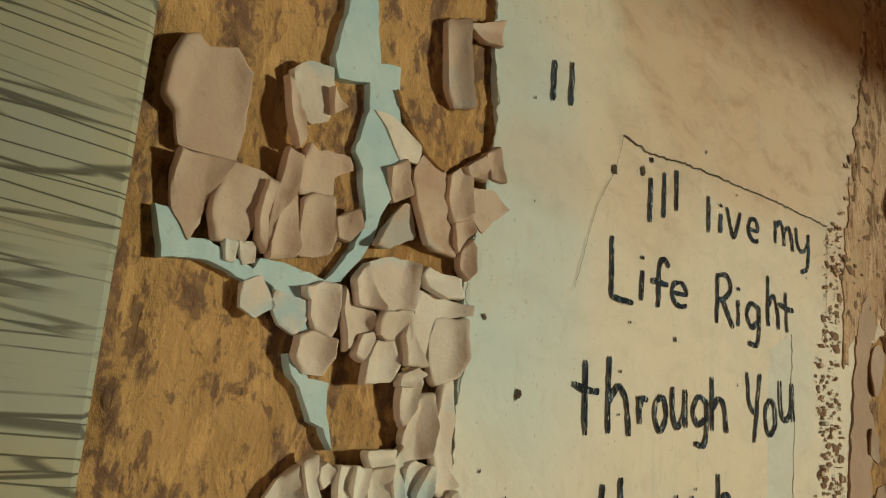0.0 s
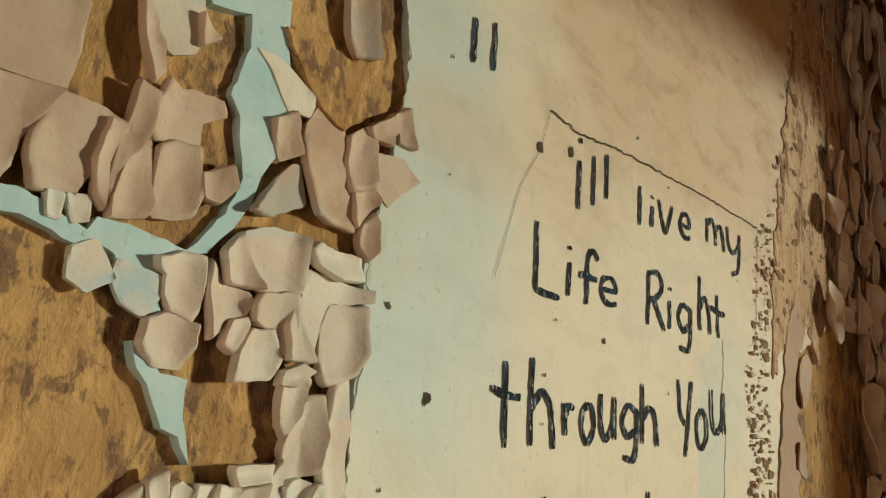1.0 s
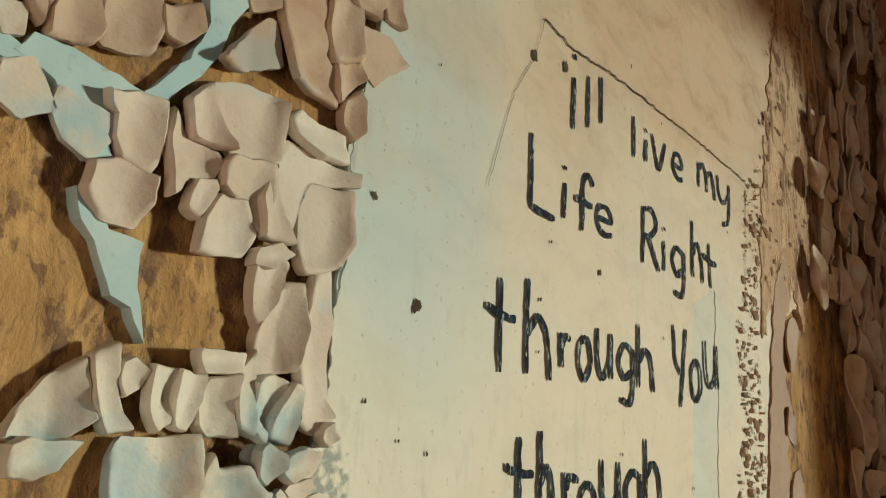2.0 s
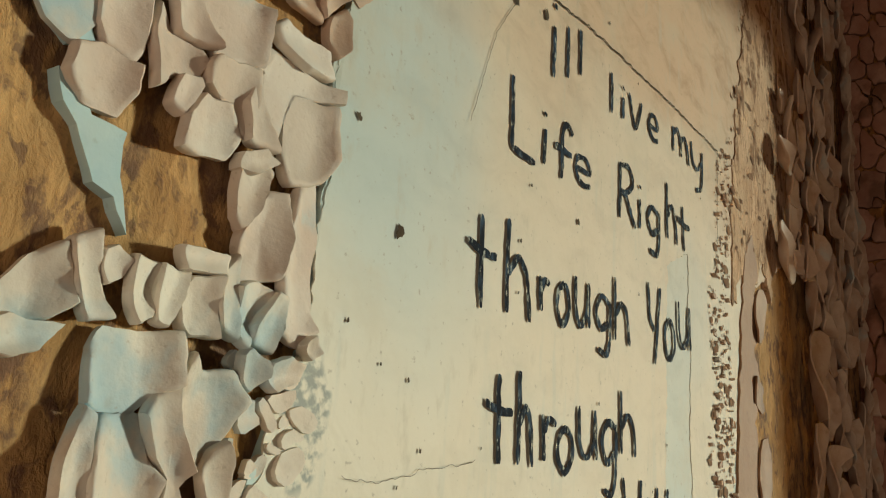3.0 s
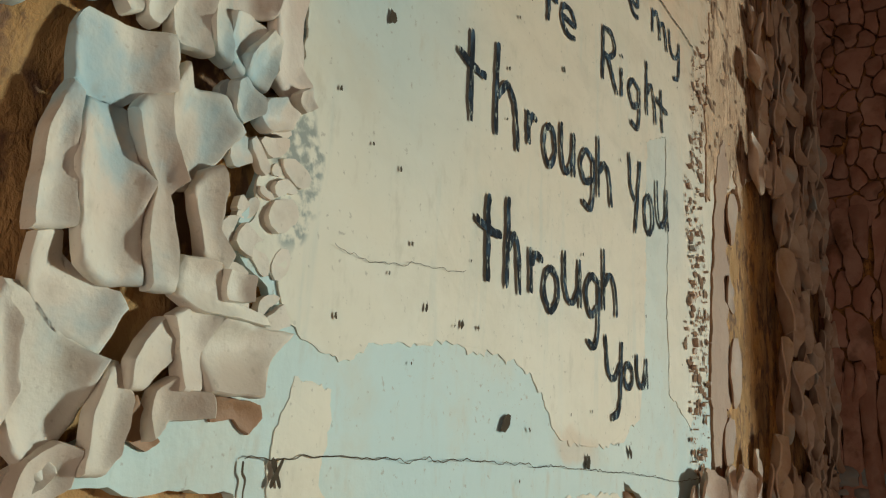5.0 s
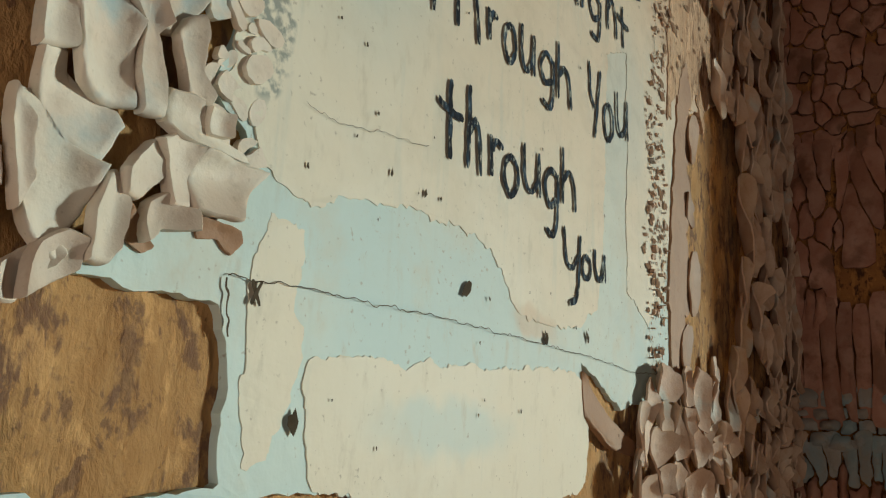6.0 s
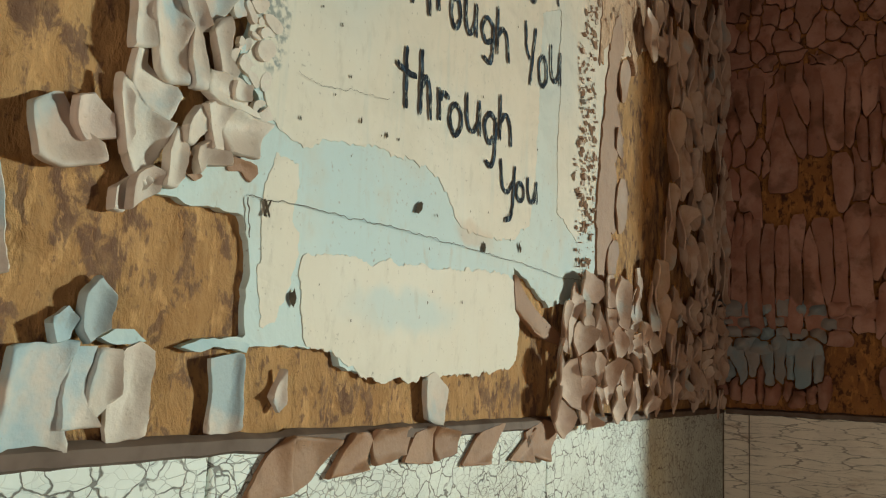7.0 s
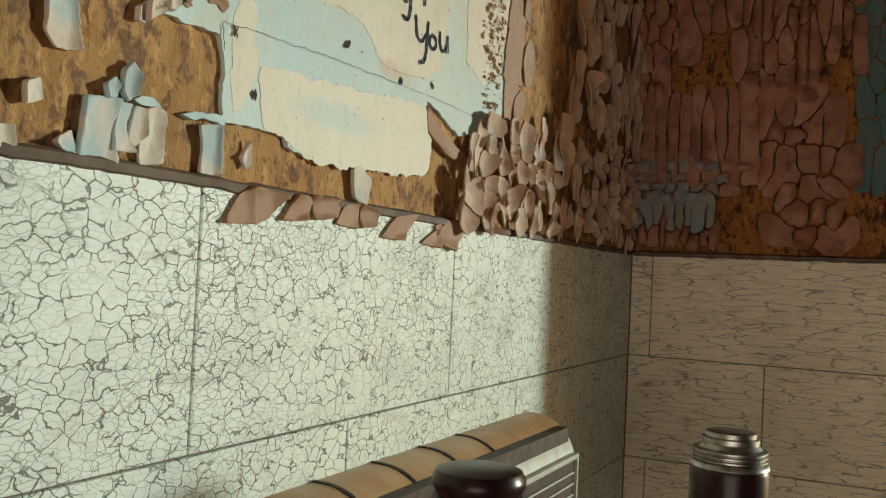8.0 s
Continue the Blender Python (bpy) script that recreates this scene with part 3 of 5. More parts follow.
def ledge(name, wall, u0, u1, lip, label):
    bm = bmesh.new()
    rows = []
    n = int((u1 - u0) / 0.008)
    for i in range(n + 1):
        u = u0 + (u1 - u0) * i / n
        k = 0.002 * noise.noise((u * 30, 3, 1)) + 0.0012 * noise.noise((u * 110, 3, 1))
        prof = ((0.0, CAP + 0.008 + k), (lip * 0.5, CAP + 0.007 + k), (lip + k, CAP + 0.005 + 0.5 * k), (lip + k, CAP - 0.001 + k), (lip * 0.4, CAP - 0.003 + k), (0.0, CAP - 0.002))
        rows.append([bm.verts.new((u, v, d)) for d, v in prof])
    for a, b in zip(rows, rows[1:]):
        for k in range(len(a) - 1):
            bm.faces.new((a[k], a[k + 1], b[k + 1], b[k]))
    bmesh.ops.recalc_face_normals(bm, faces=bm.faces)
    return tagged(finish(name, bm, ledge_mat, None, "", 40, wall.copy()), label, "ledge", kind="structure")


ledge("trim_main", MAIN, -1.62, -0.004, 0.006, "grey-brown broken plaster ledge above the dado")
ledge("trim_side", SIDE, 0.006, JAMB, 0.009, "dark brown broken plaster ledge above the dado")

# rest of the room, unseen, closing it round the camera; dull to limit bounce
tagged(finish("floor", box(-3.4, 0.12, -3.2, 0.12, -0.1, 0.0), floor_mat), "dusty brown floor", "floor", kind="structure")
tagged(finish("ceiling", box(-3.4, 0.12, -3.2, 0.12, TOP, TOP + 0.1), room_wall), "stained brown ceiling", "ceiling", kind="structure")
# west wall, its low opening invented to hold the fill lamp
bm = box(-3.5, -3.4, -3.2, -1.8, 0, TOP)
box(-3.5, -3.4, -0.2, 0.12, 0, TOP, bm=bm)
box(-3.5, -3.4, -1.8, -0.2, 0, 0.06, bm=bm)
box(-3.5, -3.4, -1.8, -0.2, 1.46, TOP, bm=bm)
tagged(finish("wall_west", bm, room_wall), "brown stained plaster wall", "wall", kind="structure")
tagged(finish("wall_south", box(-3.4, 0.12, -3.3, -3.2, 0, TOP), room_wall), "brown stained plaster wall", "wall", kind="structure")
tagged(finish("wall_north", box(-3.4, -1.62, 0.0, 0.12, 0, TOP), room_wall), "brown stained plaster wall beside the casing", "wall", kind="structure")
bm = box(0.0, 0.12, -3.2, -WIN_END, 0, TOP)
box(0.0, 0.12, -WIN_END, -JAMB, 0, SILL, bm=bm)
box(0.0, 0.12, -WIN_END, -JAMB, HEAD, TOP, bm=bm)
tagged(finish("wall_east", bm, room_wall), "brown plaster wall round the window opening", "wall", kind="structure")

# timber casing at the end of the flaking wall
casing = tagged(finish("trim_casing", box(-1.60, -1.443, -0.012, -0.0005, 0.0, 2.3, 0.004), board_mat),
                "pale green casing with fine horizontal cracks in its paint", "casing", kind="structure")

# ---- coats of paint on the main wall ----
coat = sheet("smooth_coat", [(-1.235, 2.6), (-1.228, 1.73), (-1.217, 1.678), (-1.228, 1.655), (-1.222, 1.63), (-1.235, 1.611), (-1.239, 1.584),
                      (-1.237, 1.50), (-1.234, 1.47), (-1.245, 1.453), (-1.262, 1.413), (-1.245, 1.40), (-1.235, 1.387), (-1.256, 1.363),
                      (-1.307, 1.347), (-1.306, 1.336), (-1.249, 1.336), (-1.242, 1.321), (-1.24, 1.278), (-1.26, 1.271),
                      (-1.161, 1.272), (-1.155, 1.262), (-1.107, 1.258), (-1.027, 1.266), (-0.909, 1.27), (-0.90, 1.321), (-0.907, 1.354),
                      (-0.825, 1.328), (-0.716, 1.348), (-0.68, 1.40), (-0.695, 1.47), (-0.68, 1.549), (-0.66, 1.62), (-0.55, 1.67), (-0.44, 1.72), (-0.40, 1.85), (-0.38, 2.6)],
             -0.004, 0.0022, MAIN, wall_main, wash_mat, 0.004, 0.0036, 1.0, "smooth pale blue coat with frayed edges")
cream = "cream topcoat over the blue one, broken along its edge"
sheet("cream_coat", [(-1.236, 2.6), (-1.229, 1.73), (-1.221, 1.678), (-1.230, 1.63), (-1.238, 1.60), (-1.238, 1.48), (-1.246, 1.455), (-1.258, 1.415), (-1.240, 1.40),
                     (-1.224, 1.387), (-1.204, 1.383), (-1.188, 1.391), (-1.152, 1.397), (-1.127, 1.402), (-1.085, 1.404), (-1.047, 1.401), (-1.033, 1.391), (-1.021, 1.375),
                     (-0.995, 1.369), (-0.914, 1.376), (-0.880, 1.394), (-0.868, 1.44), (-0.862, 1.60), (-0.815, 1.62), (-0.812, 1.42), (-0.76, 1.40), (-0.715, 1.43),
                     (-0.70, 1.47), (-0.685, 1.549), (-0.665, 1.62), (-0.55, 1.67), (-0.44, 1.72), (-0.40, 1.85), (-0.38, 2.6)],
      0.0018, 0.0027, MAIN, wall_main, panel_mat, 0.002, 0.0042, 11.0, cream)
sheet("cream_coat", [(-1.198, 1.322), (-1.163, 1.330), (-1.132, 1.327), (-1.098, 1.333), (-1.036, 1.336), (-0.959, 1.345), (-0.913, 1.345), (-0.893, 1.317), (-0.897, 1.28),
                     (-0.910, 1.268), (-0.964, 1.263), (-1.045, 1.259), (-1.065, 1.256), (-1.125, 1.256), (-1.157, 1.269), (-1.192, 1.275), (-1.197, 1.30)],
      0.0018, 0.0027, MAIN, wall_main, panel_mat, 0.002, 0.0040, 12.0, cream)
sheet("cream_coat", [(-1.234, 1.345), (-1.230, 1.375), (-1.205, 1.372), (-1.207, 1.349), (-1.203, 1.322), (-1.208, 1.302), (-1.218, 1.284), (-1.229, 1.282), (-1.233, 1.309)],
      0.0018, 0.0026, MAIN, wall_main, panel_mat, 0.002, 0.0040, 13.0, cream)
sheet("blue_coat", [(-1.339, 1.72), (-1.322, 1.72), (-1.315, 1.686), (-1.301, 1.688), (-1.301, 1.675), (-1.295, 1.643), (-1.296, 1.625), (-1.303, 1.609), (-1.308, 1.595),
                    (-1.315, 1.58), (-1.327, 1.567), (-1.346, 1.561), (-1.347, 1.551), (-1.342, 1.541), (-1.349, 1.537), (-1.359, 1.545), (-1.364, 1.557), (-1.377, 1.561),
                    (-1.373, 1.568), (-1.357, 1.569), (-1.336, 1.566), (-1.329, 1.574), (-1.321, 1.584), (-1.315, 1.601), (-1.32, 1.626), (-1.326, 1.634), (-1.32, 1.658),
                    (-1.322, 1.672), (-1.341, 1.668), (-1.344, 1.679)], -0.004, 0.0026, MAIN, wall_main, blue_coat, 0.004, 0.0016, 2.0, "torn strip of pale blue undercoat")
sheet("blue_coat", [(-1.352, 1.528), (-1.345, 1.527), (-1.339, 1.518), (-1.327, 1.517), (-1.326, 1.504), (-1.321, 1.487), (-1.328, 1.497), (-1.335, 1.499), (-1.343, 1.514), (-1.349, 1.519)],
      -0.004, 0.0026, MAIN, wall_main, blue_coat, 0.004, 0.0014, 3.0)
sheet("blue_coat", [(-1.426, 1.58), (-1.42, 1.58), (-1.413, 1.571), (-1.41, 1.569), (-1.401, 1.571), (-1.38, 1.564), (-1.372, 1.562), (-1.376, 1.556), (-1.40, 1.562), (-1.42, 1.559)],
      -0.004, 0.0026, MAIN, wall_main, blue_coat, 0.004, 0.0014, 4.0)
sheet("blue_coat", [(-1.33, 1.270), (-1.323, 1.274), (-1.312, 1.275), (-1.305, 1.270), (-1.321, 1.268)], -0.004, 0.0026, MAIN, wall_main, blue_coat, 0.004, 0.0014, 5.0)
sheet("blue_coat", [(-1.284, 1.268), (-1.271, 1.273), (-1.255, 1.274), (-1.236, 1.272), (-1.238, 1.268), (-1.262, 1.270), (-1.271, 1.267)], -0.004, 0.0026, MAIN, wall_main, blue_coat, 0.004, 0.0014, 6.0)

# ---- curled paint chips on the main wall ----
rng = random.Random(4)
# peach-grey chips high beside the casing
for outline in (
    [(-1.4320, 1.6260), (-1.4310, 1.6430), (-1.4260, 1.6550), (-1.4190, 1.6590), (-1.4130, 1.6540), (-1.4000, 1.6600), (-1.3920, 1.6500), (-1.3910, 1.6240), (-1.3930, 1.6090), (-1.4100, 1.6080), (-1.4210, 1.6080), (-1.4240, 1.6220)],
    [(-1.4210, 1.6050), (-1.4090, 1.6060), (-1.3940, 1.6070), (-1.3970, 1.6010), (-1.4050, 1.5870), (-1.4060, 1.5770), (-1.4100, 1.5690), (-1.4150, 1.5760), (-1.4190, 1.5800), (-1.4210, 1.5930)],
    [(-1.3940, 1.6070), (-1.3780, 1.6070), (-1.3700, 1.6040), (-1.3740, 1.6020), (-1.3790, 1.5910), (-1.3780, 1.5850), (-1.3830, 1.5740), (-1.3990, 1.5710), (-1.4030, 1.5840), (-1.4020, 1.5900), (-1.3970, 1.5990)],
    [(-1.3760, 1.6040), (-1.3700, 1.6040), (-1.3710, 1.5980), (-1.3740, 1.5880), (-1.3730, 1.5710), (-1.3770, 1.5760), (-1.3790, 1.5880)],
):
    curled_chip(outline, MAIN, wall_main, flake_peach, rng, rim=0.0085, sag=0.3)
for outline in (
    [(-1.3680, 1.6220), (-1.3590, 1.6210), (-1.3610, 1.6010), (-1.3710, 1.5840), (-1.3720, 1.5740), (-1.3740, 1.5790), (-1.3720, 1.5930), (-1.3690, 1.6080)],
    [(-1.3660, 1.5970), (-1.3590, 1.6030), (-1.3550, 1.5770), (-1.3560, 1.5730), (-1.3700, 1.5690), (-1.3710, 1.5760)],
    [(-1.3560, 1.6280), (-1.3490, 1.6260), (-1.3420, 1.6280), (-1.3300, 1.6290), (-1.3280, 1.6220), (-1.3390, 1.6170), (-1.3380, 1.6070), (-1.3570, 1.6030), (-1.3610, 1.6060), (-1.3600, 1.6160)],
    [(-1.3570, 1.5990), (-1.3490, 1.6050), (-1.3380, 1.6060), (-1.3350, 1.5870), (-1.3370, 1.5780), (-1.3520, 1.5740), (-1.3550, 1.5770)],
    [(-1.3360, 1.5960), (-1.3220, 1.6040), (-1.3190, 1.5950), (-1.3260, 1.5870), (-1.3340, 1.5870)],
    [(-1.3730, 1.6560), (-1.3690, 1.6550), (-1.3620, 1.6400), (-1.3590, 1.6290), (-1.3630, 1.6240), (-1.3700, 1.6400)],
    [(-1.3470, 1.6600), (-1.3370, 1.6530), (-1.3450, 1.6470)],
):
    curled_chip(outline, MAIN, wall_main, flake_peach, rng, rim=0.0085, sag=0.3)
# bluish scraps round the torn undercoat
for outline in (
    [(-1.3700, 1.6610), (-1.3600, 1.6690), (-1.3460, 1.6710), (-1.3440, 1.6550), (-1.3460, 1.6440), (-1.3550, 1.6390), (-1.3610, 1.6420), (-1.3650, 1.6500)],
    [(-1.3930, 1.5720), (-1.3870, 1.5720), (-1.3870, 1.5640), (-1.3910, 1.5640)],
    [(-1.3860, 1.5730), (-1.3770, 1.5740), (-1.3770, 1.5660), (-1.3820, 1.5640)],
    [(-1.3160, 1.6590), (-1.3030, 1.6590), (-1.2810, 1.6500), (-1.2850, 1.6400), (-1.2970, 1.6390), (-1.3060, 1.6520)],
    [(-1.3810, 1.5550), (-1.3720, 1.5600), (-1.3630, 1.5480), (-1.3730, 1.5420), (-1.3800, 1.5450)],
    [(-1.3630, 1.5550), (-1.3460, 1.5530), (-1.3430, 1.5490), (-1.3500, 1.5370), (-1.3590, 1.5410), (-1.3640, 1.5480)],
):
    curled_chip(outline, MAIN, wall_main, flake_bluish, rng, rim=0.005, sag=0.22)
# small crowded chips at the upper edge of the smooth coat
for outline in (
    [(-1.3040, 1.6310), (-1.2930, 1.6390), (-1.2910, 1.6280), (-1.2880, 1.6210), (-1.2980, 1.6150), (-1.3010, 1.6220)],
    [(-1.3120, 1.5880), (-1.2910, 1.6150), (-1.2870, 1.6150), (-1.2810, 1.6000), (-1.2990, 1.5900)],
    [(-1.2600, 1.6390), (-1.2490, 1.6480), (-1.2430, 1.6440), (-1.2420, 1.6200), (-1.2550, 1.6140), (-1.2600, 1.6270)],
    [(-1.2530, 1.6140), (-1.2410, 1.6190), (-1.2390, 1.6120), (-1.2510, 1.5970), (-1.2530, 1.6030)],
    [(-1.2490, 1.6480), (-1.2340, 1.6590), (-1.2270, 1.6550), (-1.2340, 1.6440), (-1.2450, 1.6440)],
    [(-1.2340, 1.6590), (-1.2210, 1.6690), (-1.2160, 1.6480), (-1.2260, 1.6480), (-1.2270, 1.6550)],
    [(-1.2430, 1.6370), (-1.2230, 1.6410), (-1.2090, 1.6330), (-1.2210, 1.6240), (-1.2290, 1.6150), (-1.2410, 1.6220)],
    [(-1.2480, 1.5980), (-1.2380, 1.6080), (-1.2360, 1.6040), (-1.2370, 1.5890), (-1.2410, 1.5840), (-1.2470, 1.5900)],
):
    curled_chip(outline, MAIN, wall_main, flake_peach, rng, rim=0.0085, sag=0.34)
for outline in (
    [(-1.2720, 1.7290), (-1.2560, 1.7370), (-1.2520, 1.7000), (-1.2480, 1.6840), (-1.2610, 1.6800), (-1.2680, 1.6900), (-1.2690, 1.7050)],
    [(-1.2560, 1.7340), (-1.2260, 1.7480), (-1.2270, 1.7310), (-1.2420, 1.7290)],
):
    curled_chip(outline, MAIN, wall_main, flake_peach, rng, rim=0.0085, sag=0.34)
for outline in (
    [(-1.2850, 1.6360), (-1.2790, 1.6470), (-1.2630, 1.6410), (-1.2590, 1.6270), (-1.2600, 1.6150), (-1.2510, 1.6090), (-1.2510, 1.5950), (-1.2760, 1.5970), (-1.2810, 1.6070), (-1.2850, 1.6220)],
):
    curled_chip(outline, MAIN, wall_main, flake_corner, rng, rim=0.0075, sag=0.3)
# broad chips over the bare patch
for outline in (
    [(-1.3500, 1.5590), (-1.3380, 1.5640), (-1.3290, 1.5640), (-1.3280, 1.5500), (-1.3300, 1.5390), (-1.3410, 1.5420), (-1.3440, 1.5470), (-1.3440, 1.5540), (-1.3480, 1.5550)],
    [(-1.3500, 1.5360), (-1.3420, 1.5400), (-1.3290, 1.5380), (-1.3290, 1.5290), (-1.3320, 1.5210), (-1.3440, 1.5210), (-1.3510, 1.5280)],
    [(-1.3240, 1.5330), (-1.3260, 1.5500), (-1.3240, 1.5650), (-1.3170, 1.5550), (-1.3060, 1.5550), (-1.3040, 1.5520), (-1.3060, 1.5460), (-1.3170, 1.5420)],
    [(-1.3210, 1.5680), (-1.3120, 1.5790), (-1.3070, 1.5660), (-1.3020, 1.5570), (-1.3170, 1.5570)],
    [(-1.3110, 1.5790), (-1.2960, 1.5850), (-1.2790, 1.5850), (-1.2790, 1.5620), (-1.3000, 1.5570), (-1.3060, 1.5660)],
    [(-1.3040, 1.5510), (-1.3000, 1.5560), (-1.2800, 1.5610), (-1.2790, 1.5480), (-1.2840, 1.5320), (-1.2900, 1.5440), (-1.3030, 1.5440)],
):
    curled_chip(outline, MAIN, wall_main, flake_pale, rng, rim=0.0095, sag=0.34)
for outline in (
    [(-1.2790, 1.5610), (-1.2770, 1.5490), (-1.2680, 1.5330), (-1.2830, 1.5320), (-1.2840, 1.5460)],
    [(-1.3160, 1.5330), (-1.3140, 1.5420), (-1.3060, 1.5450), (-1.3050, 1.5420), (-1.3110, 1.5300)],
    [(-1.3110, 1.5190), (-1.3100, 1.5300), (-1.3020, 1.5410), (-1.2900, 1.5430), (-1.2850, 1.5320), (-1.2890, 1.5230)],
    [(-1.2750, 1.5810), (-1.2720, 1.5850), (-1.2630, 1.5830), (-1.2470, 1.5840), (-1.2420, 1.5740), (-1.2590, 1.5710), (-1.2720, 1.5740)],
    [(-1.2740, 1.5720), (-1.2590, 1.5700), (-1.2380, 1.5700), (-1.2380, 1.5640), (-1.2600, 1.5600), (-1.2640, 1.5510), (-1.2670, 1.5370), (-1.2770, 1.5490), (-1.2780, 1.5630)],
    [(-1.2640, 1.5500), (-1.2610, 1.5590), (-1.2400, 1.5620), (-1.2370, 1.5410), (-1.2430, 1.5300), (-1.2590, 1.5240), (-1.2630, 1.5300)],
    [(-1.2840, 1.5270), (-1.2750, 1.5310), (-1.2670, 1.5290), (-1.2770, 1.5220), (-1.2850, 1.5210)],
):
    curled_chip(outline, MAIN, wall_main, flake_pale, rng, rim=0.0095, sag=0.34)
# tall narrow chips along the coat
for outline in (
    [(-1.2820, 1.5050), (-1.2840, 1.5200), (-1.2740, 1.5310), (-1.2680, 1.5250), (-1.2720, 1.5100), (-1.2780, 1.5000)],
    [(-1.2710, 1.5110), (-1.2680, 1.5180), (-1.2600, 1.5200), (-1.2580, 1.5030), (-1.2610, 1.4880), (-1.2690, 1.4860), (-1.2750, 1.4830), (-1.2800, 1.4980), (-1.2770, 1.5020)],
    [(-1.2540, 1.5240), (-1.2440, 1.5290), (-1.2420, 1.5130), (-1.2400, 1.5070), (-1.2430, 1.4970), (-1.2400, 1.4810), (-1.2360, 1.4740), (-1.2450, 1.4670), (-1.2550, 1.4700), (-1.2560, 1.4790), (-1.2600, 1.4920), (-1.2590, 1.5050)],
):
    curled_chip(outline, MAIN, wall_main, flake_pale, rng, rim=0.0095, sag=0.45)
# a row of short chips leaning together
for outline in (
    [(-1.3610, 1.4550), (-1.3570, 1.4620), (-1.3500, 1.4720), (-1.3410, 1.4790), (-1.3370, 1.4620), (-1.3430, 1.4570), (-1.3550, 1.4550)],
    [(-1.3400, 1.4790), (-1.3320, 1.4850), (-1.3310, 1.4730), (-1.3280, 1.4650), (-1.3240, 1.4610), (-1.3320, 1.4590), (-1.3370, 1.4650)],
    [(-1.3300, 1.4790), (-1.3270, 1.4810), (-1.3220, 1.4780), (-1.3240, 1.4730), (-1.3280, 1.4700), (-1.3300, 1.4740)],
    [(-1.3210, 1.4800), (-1.3100, 1.4800), (-1.3100, 1.4730), (-1.3110, 1.4640), (-1.3160, 1.4610), (-1.3210, 1.4680)],
    [(-1.3100, 1.4800), (-1.2990, 1.4800), (-1.3010, 1.4720), (-1.3050, 1.4620), (-1.3090, 1.4630), (-1.3110, 1.4710)],
    [(-1.3040, 1.4880), (-1.2840, 1.4900), (-1.2860, 1.4830), (-1.2990, 1.4810), (-1.3020, 1.4810)],
    [(-1.2980, 1.4790), (-1.2870, 1.4820), (-1.2880, 1.4720), (-1.2850, 1.4620), (-1.2960, 1.4620), (-1.3010, 1.4650), (-1.3010, 1.4710)],
):
    curled_chip(outline, MAIN, wall_main, flake_bluish, rng, rim=0.0105, sag=0.42)
for outline in (
    [(-1.2860, 1.4820), (-1.2790, 1.4920), (-1.2780, 1.4830), (-1.2770, 1.4680), (-1.2770, 1.4630), (-1.2840, 1.4660), (-1.2870, 1.4730)],
    [(-1.2780, 1.4810), (-1.2690, 1.4850), (-1.2620, 1.4830), (-1.2670, 1.4740), (-1.2720, 1.4610), (-1.2760, 1.4640)],
    [(-1.2610, 1.4830), (-1.2550, 1.4820), (-1.2570, 1.4690), (-1.2600, 1.4620), (-1.2690, 1.4640), (-1.2710, 1.4690)],
    [(-1.2450, 1.4670), (-1.2400, 1.4710), (-1.2360, 1.4660), (-1.2400, 1.4630)],
    [(-1.2740, 1.4580), (-1.2710, 1.4610), (-1.2620, 1.4580), (-1.2610, 1.4530), (-1.2680, 1.4480), (-1.2720, 1.4510)],
    [(-1.2610, 1.4580), (-1.2540, 1.4610), (-1.2440, 1.4600), (-1.2460, 1.4540), (-1.2570, 1.4490), (-1.2610, 1.4520)],
    [(-1.3600, 1.4530), (-1.3550, 1.4550), (-1.3460, 1.4550), (-1.3380, 1.4560), (-1.3420, 1.4510), (-1.3450, 1.4480), (-1.3530, 1.4450), (-1.3590, 1.4450)],
):
    curled_chip(outline, MAIN, wall_main, flake_bluish, rng, rim=0.0105, sag=0.42)
# long hanging ribs
for outline in (
    [(-1.3270, 1.4520), (-1.3240, 1.4580), (-1.3130, 1.4580), (-1.3000, 1.4610), (-1.2970, 1.4450), (-1.3050, 1.4410), (-1.3100, 1.4360), (-1.3230, 1.4350), (-1.3260, 1.4360)],
    [(-1.3320, 1.4210), (-1.3270, 1.4350), (-1.3240, 1.4330), (-1.3240, 1.4240), (-1.3240, 1.4120), (-1.3220, 1.3980), (-1.3320, 1.3950), (-1.3330, 1.4060)],
    [(-1.3230, 1.4250), (-1.3220, 1.4330), (-1.3100, 1.4350), (-1.3060, 1.4340), (-1.3030, 1.4220), (-1.2990, 1.4170), (-1.3000, 1.4040), (-1.2980, 1.3890), (-1.3080, 1.3870), (-1.3180, 1.3900), (-1.3210, 1.3980), (-1.3230, 1.4120)],
    [(-1.3080, 1.4350), (-1.3040, 1.4410), (-1.2970, 1.4450), (-1.2950, 1.4340), (-1.2900, 1.4200), (-1.2930, 1.4160), (-1.2880, 1.3990), (-1.2880, 1.3890), (-1.2960, 1.3880), (-1.2990, 1.4010), (-1.2970, 1.4180), (-1.3020, 1.4230)],
):
    curled_chip(outline, MAIN, wall_main, flake_bluish, rng, rim=0.0115, sag=0.45)
